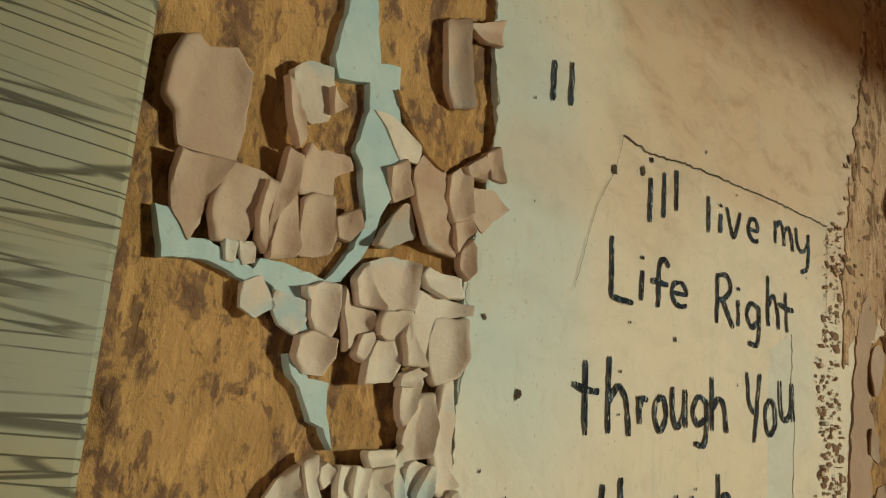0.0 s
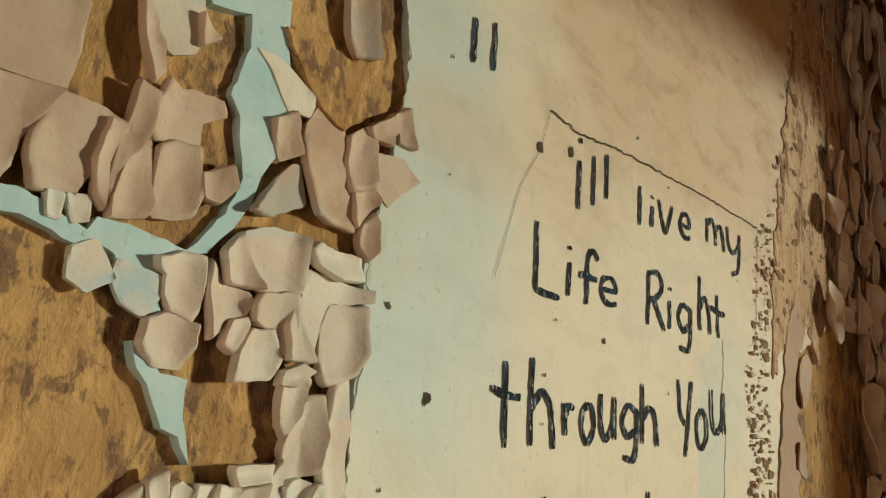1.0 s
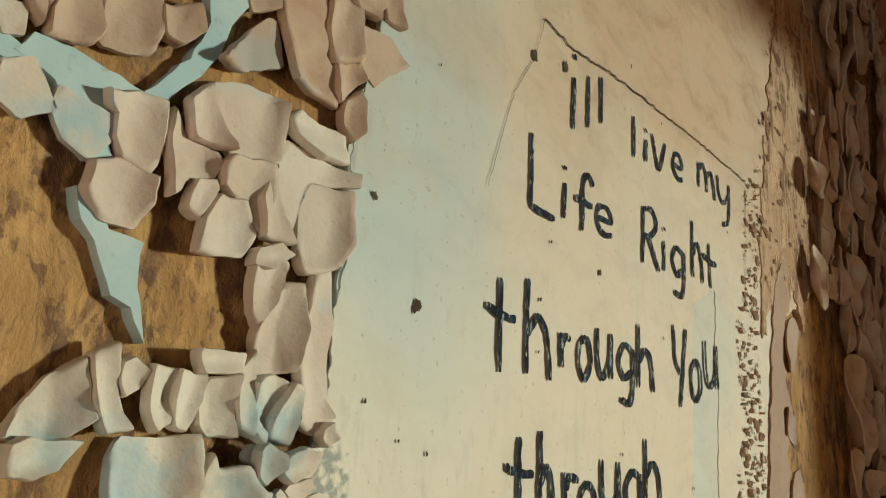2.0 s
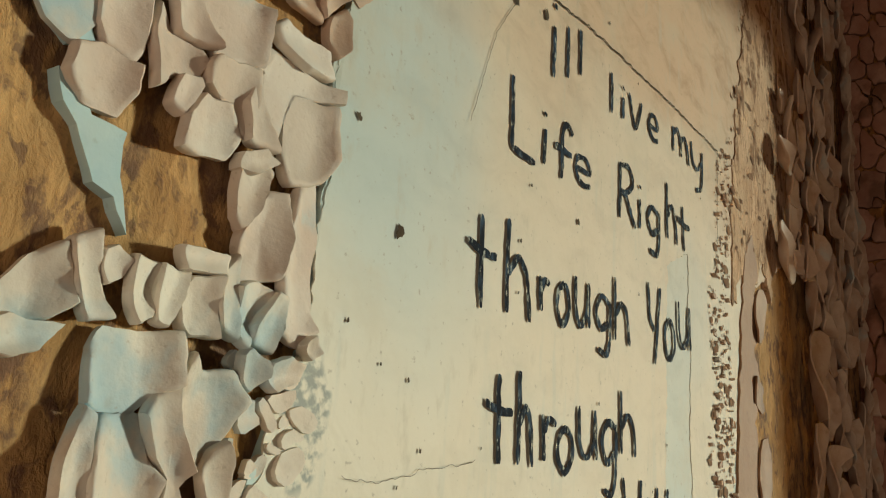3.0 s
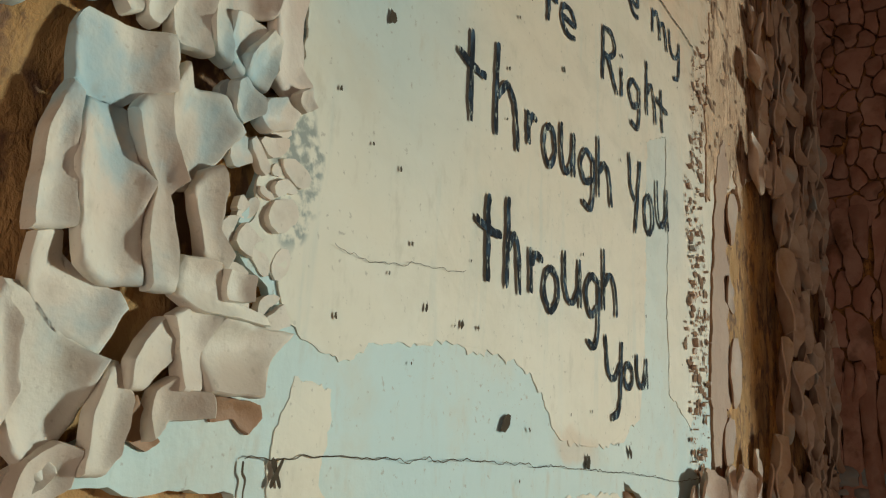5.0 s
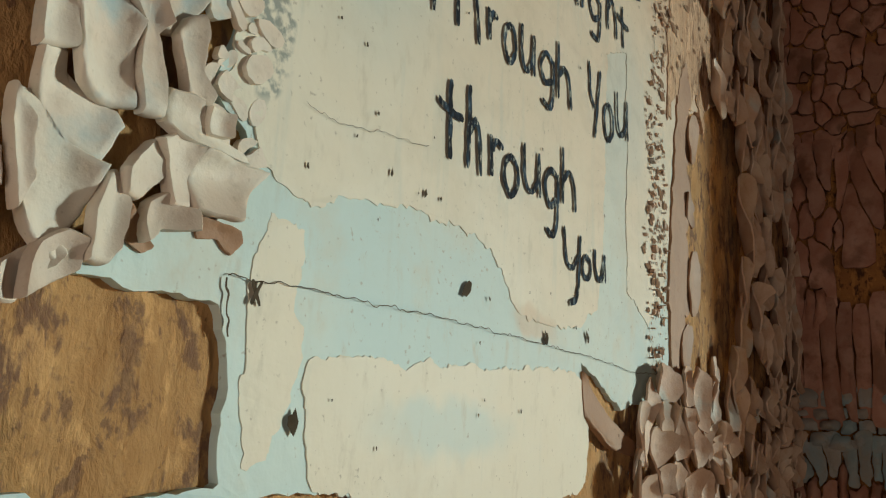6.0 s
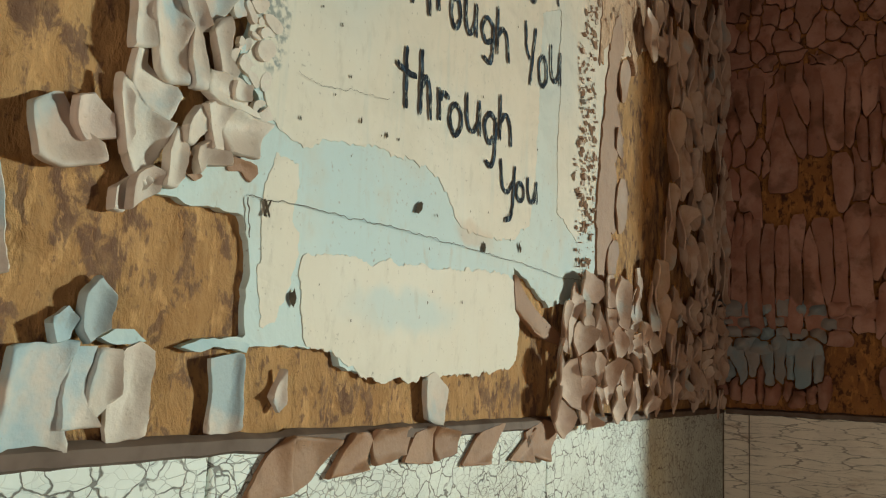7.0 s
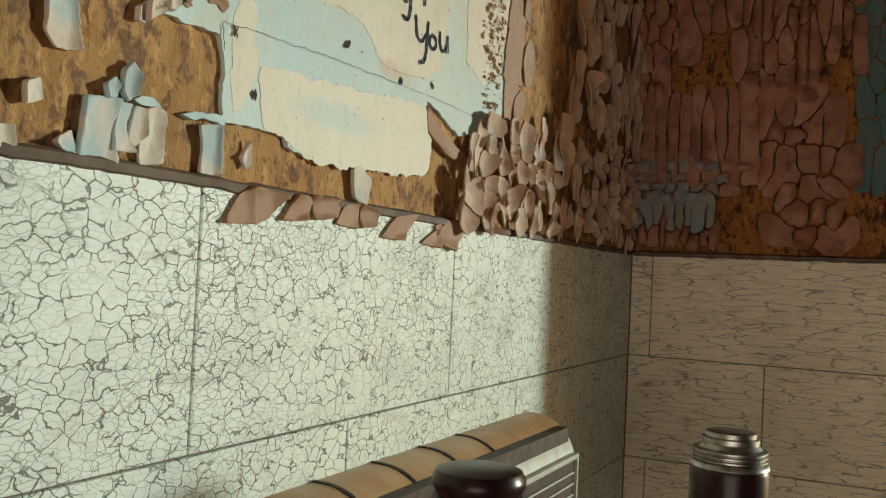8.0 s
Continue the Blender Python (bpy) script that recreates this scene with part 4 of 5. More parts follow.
for outline in (
    [(-1.2960, 1.4420), (-1.2930, 1.4560), (-1.2870, 1.4510), (-1.2760, 1.4530), (-1.2680, 1.4440), (-1.2760, 1.4300), (-1.2810, 1.4270), (-1.2810, 1.4220), (-1.2860, 1.4200), (-1.2930, 1.4310)],
    [(-1.2800, 1.4270), (-1.2750, 1.4300), (-1.2720, 1.4250), (-1.2710, 1.4120), (-1.2650, 1.4050), (-1.2660, 1.4010), (-1.2760, 1.4030), (-1.2840, 1.4180)],
    [(-1.3320, 1.3930), (-1.3220, 1.3970), (-1.3190, 1.3910), (-1.3130, 1.3870), (-1.3020, 1.3860), (-1.3000, 1.3820), (-1.3060, 1.3680), (-1.3190, 1.3740), (-1.3280, 1.3820)],
    [(-1.2850, 1.3940), (-1.2850, 1.4000), (-1.2710, 1.4010), (-1.2670, 1.3960), (-1.2600, 1.3920), (-1.2440, 1.3910), (-1.2420, 1.3880), (-1.2610, 1.3870), (-1.2790, 1.3860), (-1.2850, 1.3890)],
    [(-1.2680, 1.4000), (-1.2580, 1.4000), (-1.2570, 1.3930), (-1.2650, 1.3920)],
):
    curled_chip(outline, MAIN, wall_main, flake_bluish, rng, rim=0.0115, sag=0.45)
# overlapping lower lobes
for outline in (
    [(-1.3370, 1.3700), (-1.3370, 1.3810), (-1.3320, 1.3730), (-1.3290, 1.3560), (-1.3320, 1.3470)],
    [(-1.3330, 1.3820), (-1.3280, 1.3820), (-1.3200, 1.3740), (-1.3060, 1.3670), (-1.3080, 1.3580), (-1.3090, 1.3520), (-1.3150, 1.3440), (-1.3150, 1.3360), (-1.3250, 1.3440), (-1.3290, 1.3520), (-1.3300, 1.3680)],
    [(-1.3000, 1.3680), (-1.2870, 1.3820), (-1.2810, 1.3770), (-1.2820, 1.3710), (-1.2860, 1.3670), (-1.2900, 1.3620), (-1.2970, 1.3620)],
    [(-1.2870, 1.3820), (-1.2790, 1.3860), (-1.2680, 1.3850), (-1.2720, 1.3750), (-1.2710, 1.3640), (-1.2790, 1.3630), (-1.2810, 1.3770)],
    [(-1.2720, 1.3750), (-1.2670, 1.3850), (-1.2580, 1.3850), (-1.2340, 1.3870), (-1.2440, 1.3760), (-1.2490, 1.3670), (-1.2500, 1.3650), (-1.2690, 1.3640), (-1.2710, 1.3710)],
):
    curled_chip(outline, MAIN, wall_main, flake_bluish, rng, rim=0.0115, sag=0.42)
for outline in (
    [(-1.2870, 1.3560), (-1.2850, 1.3620), (-1.2800, 1.3660), (-1.2770, 1.3630), (-1.2700, 1.3630), (-1.2690, 1.3570), (-1.2800, 1.3550), (-1.2870, 1.3490)],
    [(-1.3080, 1.3530), (-1.3040, 1.3650), (-1.3010, 1.3670), (-1.2950, 1.3600), (-1.2960, 1.3530), (-1.2970, 1.3450), (-1.2990, 1.3400), (-1.3070, 1.3390), (-1.3070, 1.3460)],
):
    curled_chip(outline, MAIN, wall_main, flake_bluish, rng, rim=0.0115, sag=0.42)
for outline in (
    [(-1.3250, 1.3250), (-1.3250, 1.3340), (-1.3210, 1.3410), (-1.3140, 1.3460), (-1.3080, 1.3450), (-1.3080, 1.3360), (-1.3170, 1.3300)],
    [(-1.3640, 1.3640), (-1.3600, 1.3650), (-1.3530, 1.3550), (-1.3420, 1.3490), (-1.3400, 1.3420), (-1.3590, 1.3360), (-1.3730, 1.3370), (-1.3750, 1.3570)],
    [(-1.3580, 1.3640), (-1.3470, 1.3690), (-1.3380, 1.3630), (-1.3360, 1.3530), (-1.3500, 1.3490), (-1.3550, 1.3550)],
):
    curled_chip(outline, MAIN, wall_main, flake_pale, rng, rim=0.0105, sag=0.36)
# torn brown backs
for outline in (
    [(-1.2900, 1.3600), (-1.2810, 1.3490), (-1.2850, 1.3470), (-1.2910, 1.3490)],
    [(-1.2650, 1.3640), (-1.2440, 1.3630), (-1.2420, 1.3590), (-1.2470, 1.3540), (-1.2530, 1.3580), (-1.2620, 1.3560)],
):
    curled_chip(outline, MAIN, wall_main, flake_brown, rng, rim=0.005, sag=0.25)
# torn flap at the foot of the coat
for outline in (
    [(-0.9090, 1.3480), (-0.8860, 1.3340), (-0.8540, 1.3190), (-0.7920, 1.3020), (-0.8000, 1.2940), (-0.8600, 1.3000), (-0.9020, 1.3170)],
):
    curled_chip(outline, MAIN, wall_main, flake_brown, rng, rim=0.009, sag=0.4)
# scattered chips above the dado
for outline in (
    [(-1.4030, 1.3260), (-1.3850, 1.3330), (-1.3820, 1.3220), (-1.3780, 1.2910), (-1.3940, 1.2900), (-1.4020, 1.2980)],
    [(-1.3310, 1.3330), (-1.3160, 1.3440), (-1.3130, 1.3390), (-1.3250, 1.3240), (-1.3320, 1.3240)],
    [(-1.4160, 1.2630), (-1.4050, 1.2680), (-1.4020, 1.2560), (-1.4130, 1.2510)],
    [(-1.3560, 1.2740), (-1.3470, 1.2810), (-1.3430, 1.2770), (-1.3460, 1.2690), (-1.3530, 1.2670)],
    [(-1.3410, 1.2730), (-1.3410, 1.2870), (-1.3330, 1.2950), (-1.3260, 1.2880), (-1.3290, 1.2740), (-1.3360, 1.2680)],
    [(-1.3710, 1.2640), (-1.3410, 1.2680), (-1.3470, 1.2500), (-1.3430, 1.2240), (-1.3750, 1.2250), (-1.3720, 1.2420)],
    [(-1.3940, 1.2310), (-1.3800, 1.2400), (-1.3750, 1.2250)],
    [(-1.3400, 1.2650), (-1.3310, 1.2660), (-1.3360, 1.2520), (-1.3280, 1.2340), (-1.3470, 1.2330), (-1.3460, 1.2500)],
):
    curled_chip(outline, MAIN, wall_main, flake_bluish, rng, rim=0.008, sag=0.4)
for outline in (
    [(-1.3300, 1.2650), (-1.3180, 1.2650), (-1.3190, 1.2470), (-1.3310, 1.2350), (-1.3340, 1.2500)],
    [(-1.3170, 1.2640), (-1.3080, 1.2690), (-1.3020, 1.2660), (-1.3050, 1.2290), (-1.3220, 1.2270), (-1.3230, 1.2420)],
    [(-1.2640, 1.2630), (-1.2430, 1.2670), (-1.2430, 1.2290), (-1.2630, 1.2290), (-1.2600, 1.2480)],
    [(-1.2170, 1.2460), (-1.2080, 1.2600), (-1.2070, 1.2420), (-1.2100, 1.2380)],
    [(-1.4330, 1.2350), (-1.4220, 1.2370), (-1.4190, 1.2250), (-1.4320, 1.2220)],
    [(-1.0560, 1.2570), (-1.0410, 1.2620), (-1.0190, 1.2510), (-1.0270, 1.2250), (-1.0490, 1.2310)],
):
    curled_chip(outline, MAIN, wall_main, flake_bluish, rng, rim=0.008, sag=0.4)
# brown flaps hanging over the dado
for outline in (
    [(-1.2380, 1.1930), (-1.2200, 1.2160), (-1.2030, 1.2250), (-1.2000, 1.1950)],
    [(-1.2010, 1.2250), (-1.1610, 1.2220), (-1.1830, 1.2010), (-1.1990, 1.1950)],
    [(-1.1670, 1.2000), (-1.1450, 1.2240), (-1.1200, 1.2240), (-1.1310, 1.2030)],
    [(-1.1220, 1.2260), (-1.0740, 1.2260), (-1.0820, 1.2090), (-1.1180, 1.2040)],
    [(-1.0820, 1.2040), (-1.0690, 1.2210), (-1.0450, 1.2260), (-1.0470, 1.2010)],
    [(-1.0430, 1.2260), (-1.0070, 1.2210), (-1.0110, 1.2060), (-1.0400, 1.2020)],
    [(-0.9990, 1.1960), (-0.9720, 1.2180), (-0.9230, 1.2250), (-0.9580, 1.1950)],
    [(-0.9130, 1.1950), (-0.8600, 1.2200), (-0.8710, 1.1910)],
    [(-0.8810, 1.2160), (-0.8380, 1.2250), (-0.8010, 1.2180), (-0.8340, 1.1890), (-0.8720, 1.1970)],
):
    curled_chip(outline, DADO, dado_main, flake_brown, rng, rim=0.009, sag=0.4, name="hanging_chip")
sheet("torn_flap", [(-1.304, 1.674), (-1.272, 1.678), (-1.238, 1.668), (-1.238, 1.660), (-1.252, 1.652), (-1.264, 1.640), (-1.279, 1.646), (-1.292, 1.658)], -0.002, 0.005, MAIN, wall_main, plaster, 0.004, 0.002, 21.0, "ochre plaster skin lifting off the wall")
EDGE = scatter(rng, -1.272, -1.235, 1.395, 1.465, 0.0085, 0.008, lambda u, v: rng.random() < 0.6, 0.6, 1.0, 0.6)
chips_joined("paint_crumbs", EDGE, MAIN, wall_main, flake_bluish, rng, base=0.0034, lift=0.0012, dome=0.0, thick=0.003, n=12, fill=0.7, turn=60, point=(0.4, 1.6))
# small chips crowding towards the corner, and the crumbling edge of the coat
def near_corner(u, v):
    return v < 1.345 + 0.10 * (u + 0.86) + 0.02 * noise.noise((u * 20, v * 20, 0)) and not (u < -0.83 and v > 1.29)


corner_low = scatter(rng, -0.83, -0.03, 1.245, 1.46, 0.030, 0.040, near_corner, 0.60, 1.0, 0.6)
chips(corner_low, MAIN, wall_main, flake_corner, rng, base=0.009, curl=0.75, dome=0.0, n=20, rings=(1.0, 0.75, 0.4), fill=0.64, turn=26, point=(0.4, 1.0), bare=[(-0.4, 1.212, 0.9, 0.05)])
corner_high = scatter(rng, -0.43, -0.03, 1.43, 2.3, 0.040, 0.075, lambda u, v: not near_corner(u, v) and noise.noise((u * 9, v * 5, 3)) > -0.30, 0.45, 1.0, 0.45)
corner_high += scatter(rng, -0.52, -0.44, 1.70, 2.1, 0.034, 0.050, lambda u, v: rng.random() < 0.7, 0.45, 0.9, 0.5)
chips(corner_high[:120], MAIN, wall_main, flake_corner, rng, base=0.010, curl=0.75, dome=0.0, n=20, rings=(1.0, 0.75, 0.4), fill=0.60, turn=16, point=(0.5, 1.3))
chips_joined("paint_chips", corner_high[120:], MAIN, wall_main, flake_corner, rng)
sheet("torn_coat", [(-0.692, 1.35), (-0.70, 1.43), (-0.686, 1.52), (-0.672, 1.60), (-0.655, 1.665), (-0.628, 1.69), (-0.612, 1.66), (-0.628, 1.63), (-0.607, 1.60), (-0.634, 1.572),
                    (-0.612, 1.54), (-0.640, 1.505), (-0.622, 1.482), (-0.608, 1.45), (-0.648, 1.425), (-0.632, 1.40), (-0.655, 1.375)], -0.004, 0.0044, MAIN, wall_main, flake_brown,
      0.006, 0.006, 6.0, "torn red-brown coat over ochre plaster")
chips([(-0.615, 1.612, 0.030, 0.05), (-0.618, 1.462, 0.034, 0.060), (-0.648, 1.395, 0.030, 0.050), (-0.628, 1.535, 0.026, 0.034)], MAIN, wall_main, flake_brown, rng, curl=0.22,
      base=0.0048, dome=0.0, point=(0.8, 1.6), turn=40, fill=0.58, name="torn_flap")
sheet("rough_plaster", [(-0.70, 1.60), (-0.69, 1.70), (-0.668, 1.80), (-0.62, 1.95), (-0.58, 2.2), (-0.52, 2.6), (-0.34, 2.6), (-0.37, 2.2), (-0.36, 1.98), (-0.40, 1.85), (-0.39, 1.76),
                        (-0.47, 1.70), (-0.52, 1.71), (-0.56, 1.64), (-0.60, 1.67), (-0.63, 1.61), (-0.66, 1.64)], -0.004, 0.0040, MAIN, wall_main, rough_tan,
      0.006, 0.012, 7.0, "rough tan plaster with scars and pits")
def in_band(u, v):
    return v < 1.74 + 0.05 * noise.noise((u * 40, 0, 2)) and abs(u + 0.735 - 0.2 * max(0, v - 1.62)) < 0.026 + 0.025 * noise.noise((u * 30, v * 18, 5))


def blotches(name, spots, d, parent, material):
    """Flat ragged scars, joined."""
    bm = bmesh.new()
    for k, (u, v, w, h) in enumerate(spots):
        n = 9
        f = [0.5 * (0.55 + 0.9 * rng.random()) for _ in range(n)]
        ring = [bm.verts.new((u + w * f[i] * math.cos(6.283 * i / n), v + h * f[i] * math.sin(6.283 * i / n), d + 0.00002 * (k % 12))) for i in range(n)]
        bm.faces.new(ring)
    return tagged(finish(name, bm, material, parent, "", None, MAIN.copy()), kind="stuff")


def strewn(count, least, most):
    out = []
    while len(out) < count:
        u, v = rng.uniform(-0.79, -0.62), rng.uniform(1.36, 1.92)
        if in_band(u, v):
            k = least * (most / least) ** (rng.random() ** 2)
            out.append((u, v, k * rng.uniform(0.9, 1.8), k * rng.uniform(0.6, 1.2)))
    return out


blotches("plaster_scars", [(u, v, k * rng.uniform(0.6, 2.2), k * rng.uniform(0.5, 1.3)) for u, v, k in
                           [(-0.70 + 0.20 * rng.random() ** 1.3 + 0.12 * (w - 0.3), 1.66 + 0.36 * w, 0.002 * 6 ** (rng.random() ** 2)) for w in [rng.random() for _ in range(190)]]],
         0.0047, wall_main, pit_brown)
blotches("broken_plaster", strewn(420, 0.0015, 0.009), 0.0036, wall_main, pit_brown)
chips_joined("paint_crumbs", strewn(90, 0.002, 0.007), MAIN, wall_main, flake_corner, rng, base=0.0045, lift=0.003, thick=0.004, point=(0.4, 1.3))

# ---- chips on the side wall ----
SIDE_BARE = [(0.125, 1.585, 0.075, 0.060), (0.155, 1.675, 0.050, 0.060), (0.350, 1.555, 0.066, 0.060), (0.222, 1.303, 0.062, 0.060), (0.425, 1.315, 0.035, 0.065), (0.18, 1.53, 0.05, 0.016)]


def clear(u, v):
    return not inside(u, v, SIDE_BARE)


def uneven(lo, amp):
    return lambda u, v: lo + amp * (0.5 + 0.5 * noise.noise((u * 60, v * 60, 8.0)))


plates = [(0.006 + 0.0235 * k + rng.uniform(-0.004, 0.004), 1.457 + rng.uniform(-0.006, 0.006), rng.uniform(0.018, 0.031), rng.uniform(0.095, 0.115)) for k in range(10)]
group_low = scatter(rng, 0.252, 0.405, 1.405, 1.51, 0.034, 0.052, clear, 0.35, 1.05, 0.45)
bricks = scatter(rng, 0.008, 0.245, 1.335, 1.398, 0.027, 0.0195, clear, 0.16, 1.05, 0.3)
stubs = scatter(rng, 0.005, 0.165, 1.255, 1.33, 0.020, 0.040, clear, 0.30, 1.1, 0.45)
lumps = scatter(rng, 0.295, 0.39, 1.255, 1.39, 0.036, 0.046, clear, 0.35, 1.1, 0.45)
columns = scatter(rng, 0.005, 0.405, 1.545, 1.78, 0.024, 0.066, clear, 0.35, 1.05, 0.5)
skin = scatter(rng, 0.01, 0.405, 1.80, 2.35, 0.030, 0.040, clear, 0.45, 1.05, 0.5)
strip = scatter(rng, 0.42, JAMB - 0.01, 1.395, 2.3, 0.024, 0.055, lambda u, v: True, 0.3, 1.1)
boxy = dict(n=28, rings=(1.0, 0.94, 0.82, 0.6, 0.3), fill=0.90, turn=5, point=(0.16, 0.42), gap=0.0017, thick=0.006, bare=[(0.2, 1.212, 0.6, 0.05)])
chips(plates, SIDE, wall_side, flake_red, rng, base=uneven(0.007, 0.016), lift=0.002, dome=0.012, **boxy)
chips(group_low + lumps, SIDE, wall_side, flake_red, rng, base=uneven(0.006, 0.018), lift=0.002, dome=0.014, **boxy)
chips(bricks, SIDE, wall_side, lambda u, v: flake_blue if u < 0.175 else flake_red, rng, base=uneven(0.007, 0.016), lift=0.001, dome=0.010, **boxy)
chips(stubs, SIDE, wall_side, lambda u, v: flake_blue if v > 1.285 else flake_red, rng, base=uneven(0.006, 0.018), lift=0.002, dome=0.011, **boxy)
chips(columns, SIDE, wall_side, flake_red, rng, base=uneven(0.005, 0.018), lift=0.002, dome=0.010, **boxy)
chips(skin[:220], SIDE, wall_side, flake_red, rng, base=uneven(0.006, 0.004), lift=0.002, dome=0.006, **boxy)
chips_joined("paint_chips", skin[220:], SIDE, wall_side, flake_red, rng, base=0.004, lift=0.003, dome=0.003, n=16, fill=0.9, turn=6, point=(0.2, 0.5))
chips_joined("paint_chips", strip, SIDE, wall_side, flake_green, rng, base=0.004, lift=0.005, dome=0.003, n=16, fill=0.85, turn=6, point=(0.2, 0.5))

# ---- handwriting ----
GLYPHS = {
    "i": [[(0.5, 0.0), (0.5, 0.66)], [(0.46, 0.90), (0.54, 0.97)]],
    "l": [[(0.5, 0.0), (0.5, 1.0)]],
    "v": [[(0.0, 0.95), (0.5, 0.0), (1.0, 1.0)]],
    "e": [[(0.08, 0.5), (0.95, 0.58), (0.75, 1.0), (0.25, 0.92), (0.05, 0.45), (0.4, 0.03), (1.0, 0.12)]],
    "m": [[(0.0, 0.95), (0.02, 0.0)], [(0.02, 0.7), (0.3, 0.98), (0.48, 0.6), (0.5, 0.05)], [(0.5, 0.65), (0.78, 0.95), (0.95, 0.5), (1.0, 0.0)]],
    "y": [[(0.0, 1.0), (0.15, 0.58), (0.5, 0.5), (0.85, 0.72)], [(0.9, 1.0), (0.88, 0.5), (0.75, 0.12), (0.35, 0.0)]],
    "L": [[(0.05, 1.0), (0.08, 0.5), (0.10, 0.06)], [(0.10, 0.06), (0.95, 0.08)]],
    "f": [[(1.0, 0.88), (0.75, 1.0), (0.48, 0.85), (0.45, 0.4), (0.45, 0.0)], [(0.05, 0.48), (0.95, 0.50)]],
    "R": [[(0.08, 0.98), (0.05, 0.0)], [(0.05, 0.92), (0.6, 1.0), (0.8, 0.75), (0.45, 0.52), (0.1, 0.48)], [(0.35, 0.5), (0.95, 0.0)]],
    "g": [[(0.85, 0.95), (0.4, 1.0), (0.08, 0.72), (0.4, 0.45), (0.82, 0.62)], [(0.88, 1.0), (0.88, 0.4), (0.7, 0.06), (0.2, 0.08)]],
    "h": [[(0.05, 1.0), (0.06, 0.5), (0.10, 0.0)], [(0.10, 0.40), (0.45, 0.62), (0.78, 0.48), (0.95, 0.0)]],
    "t": [[(0.45, 1.0), (0.48, 0.5), (0.55, 0.0)], [(0.0, 0.64), (0.5, 0.60), (1.0, 0.60)]],
    "r": [[(0.1, 1.0), (0.2, 0.5), (0.25, 0.0)], [(0.22, 0.62), (0.5, 0.92), (1.0, 0.85)]],
    "o": [[(0.55, 1.0), (0.12, 0.75), (0.1, 0.25), (0.5, 0.0), (0.9, 0.3), (0.88, 0.78), (0.5, 0.98)]],
    "u": [[(0.05, 1.0), (0.08, 0.35), (0.4, 0.04), (0.82, 0.35), (0.9, 1.0)], [(0.9, 1.0), (0.98, 0.05)]],
    "Y": [[(0.0, 0.98), (0.12, 0.55), (0.45, 0.42)], [(0.92, 1.0), (0.6, 0.5), (0.35, 0.0)]],
}
GLYPHS["Y"][1] = [(0.85, 1.0), (0.62, 0.5), (0.45, 0.0)]


def word(text, spots, line):
    """One handwritten word; spots: u0, u1, v0, v1 of each letter."""
    for k, (ch, (u0, u1, v0, v1)) in enumerate(zip(text, spots)):
        bm = bmesh.new()
        u0, u1, v0, v1 = u0 + 0.0022, max(u1 - 0.0012, u0 + 0.003), v0 + 0.0015, v1 - 0.0015
        for j, stroke in enumerate(GLYPHS[ch]):
            ribbon(bm, [(u0 + p * (u1 - u0), v0 + q * (v1 - v0)) for p, q in stroke], 0.0042 if ch != "e" else 0.0036,
                   0.0037 + 0.00012 * j + 0.00003 * k, 3.0 * k + j, 0.001)
        finish("letter", bm, ink, line, "", None, MAIN.copy())


lines = []
for text in ("ill live my", "the start of a pledge on life", "the long words through You", "one large word, through", "the single word you"):
    ob = tagged(empty("handwriting"), "dark blue-black handwriting, %s" % text, "handwriting", "lines of writing")
    lines.append(ob)
word("ill", [(-1.060, -1.048, 1.663, 1.717), (-1.041, -1.030, 1.671, 1.709), (-1.024, -1.012, 1.681, 1.716)], lines[0])
word("live", [(-0.974, -0.963, 1.676, 1.709), (-0.956, -0.942, 1.680, 1.708), (-0.940, -0.913, 1.682, 1.709), (-0.903, -0.880, 1.687, 1.709)], lines[0])
word("my", [(-0.850, -0.811, 1.695, 1.720), (-0.807, -0.772, 1.680, 1.723)], lines[0])
word("Life", [(-1.104, -1.070, 1.597, 1.645), (-1.068, -1.057, 1.604, 1.640), (-1.053, -1.025, 1.603, 1.643), (-1.025, -0.999, 1.609, 1.630)], lines[1])
word("Right", [(-0.957, -0.924, 1.606, 1.650), (-0.924, -0.912, 1.609, 1.645), (-0.907, -0.876, 1.596, 1.635), (-0.867, -0.840, 1.618, 1.665), (-0.844, -0.811, 1.618, 1.657)], lines[1])
word("through", [(-1.139, -1.108, 1.507, 1.557), (-1.102, -1.070, 1.510, 1.563), (-1.065, -1.050, 1.519, 1.541), (-1.044, -1.024, 1.517, 1.544),
                 (-1.021, -0.997, 1.520, 1.552), (-0.993, -0.964, 1.508, 1.548), (-0.964, -0.934, 1.522, 1.566)], lines[2])
word("You", [(-0.904, -0.873, 1.518, 1.578), (-0.873, -0.847, 1.526, 1.559), (-0.844, -0.813, 1.539, 1.577)], lines[2])
word("through", [(-1.115, -1.085, 1.435, 1.481), (-1.083, -1.063, 1.436, 1.486), (-1.058, -1.037, 1.440, 1.467), (-1.039, -1.015, 1.436, 1.463),
                 (-1.013, -0.984, 1.444, 1.477), (-0.982, -0.953, 1.425, 1.472), (-0.953, -0.923, 1.452, 1.494)], lines[3])
word("you", [(-0.947, -0.912, 1.388, 1.441), (-0.914, -0.893, 1.410, 1.429), (-0.890, -0.864, 1.413, 1.438)], lines[4])

word("ll", [(-1.178, -1.167, 1.715, 1.746), (-1.163, -1.144, 1.718, 1.752)], tagged(empty("handwriting"), "faded dark strokes of lost writing on the cream coat", "handwriting", "lines of writing"))

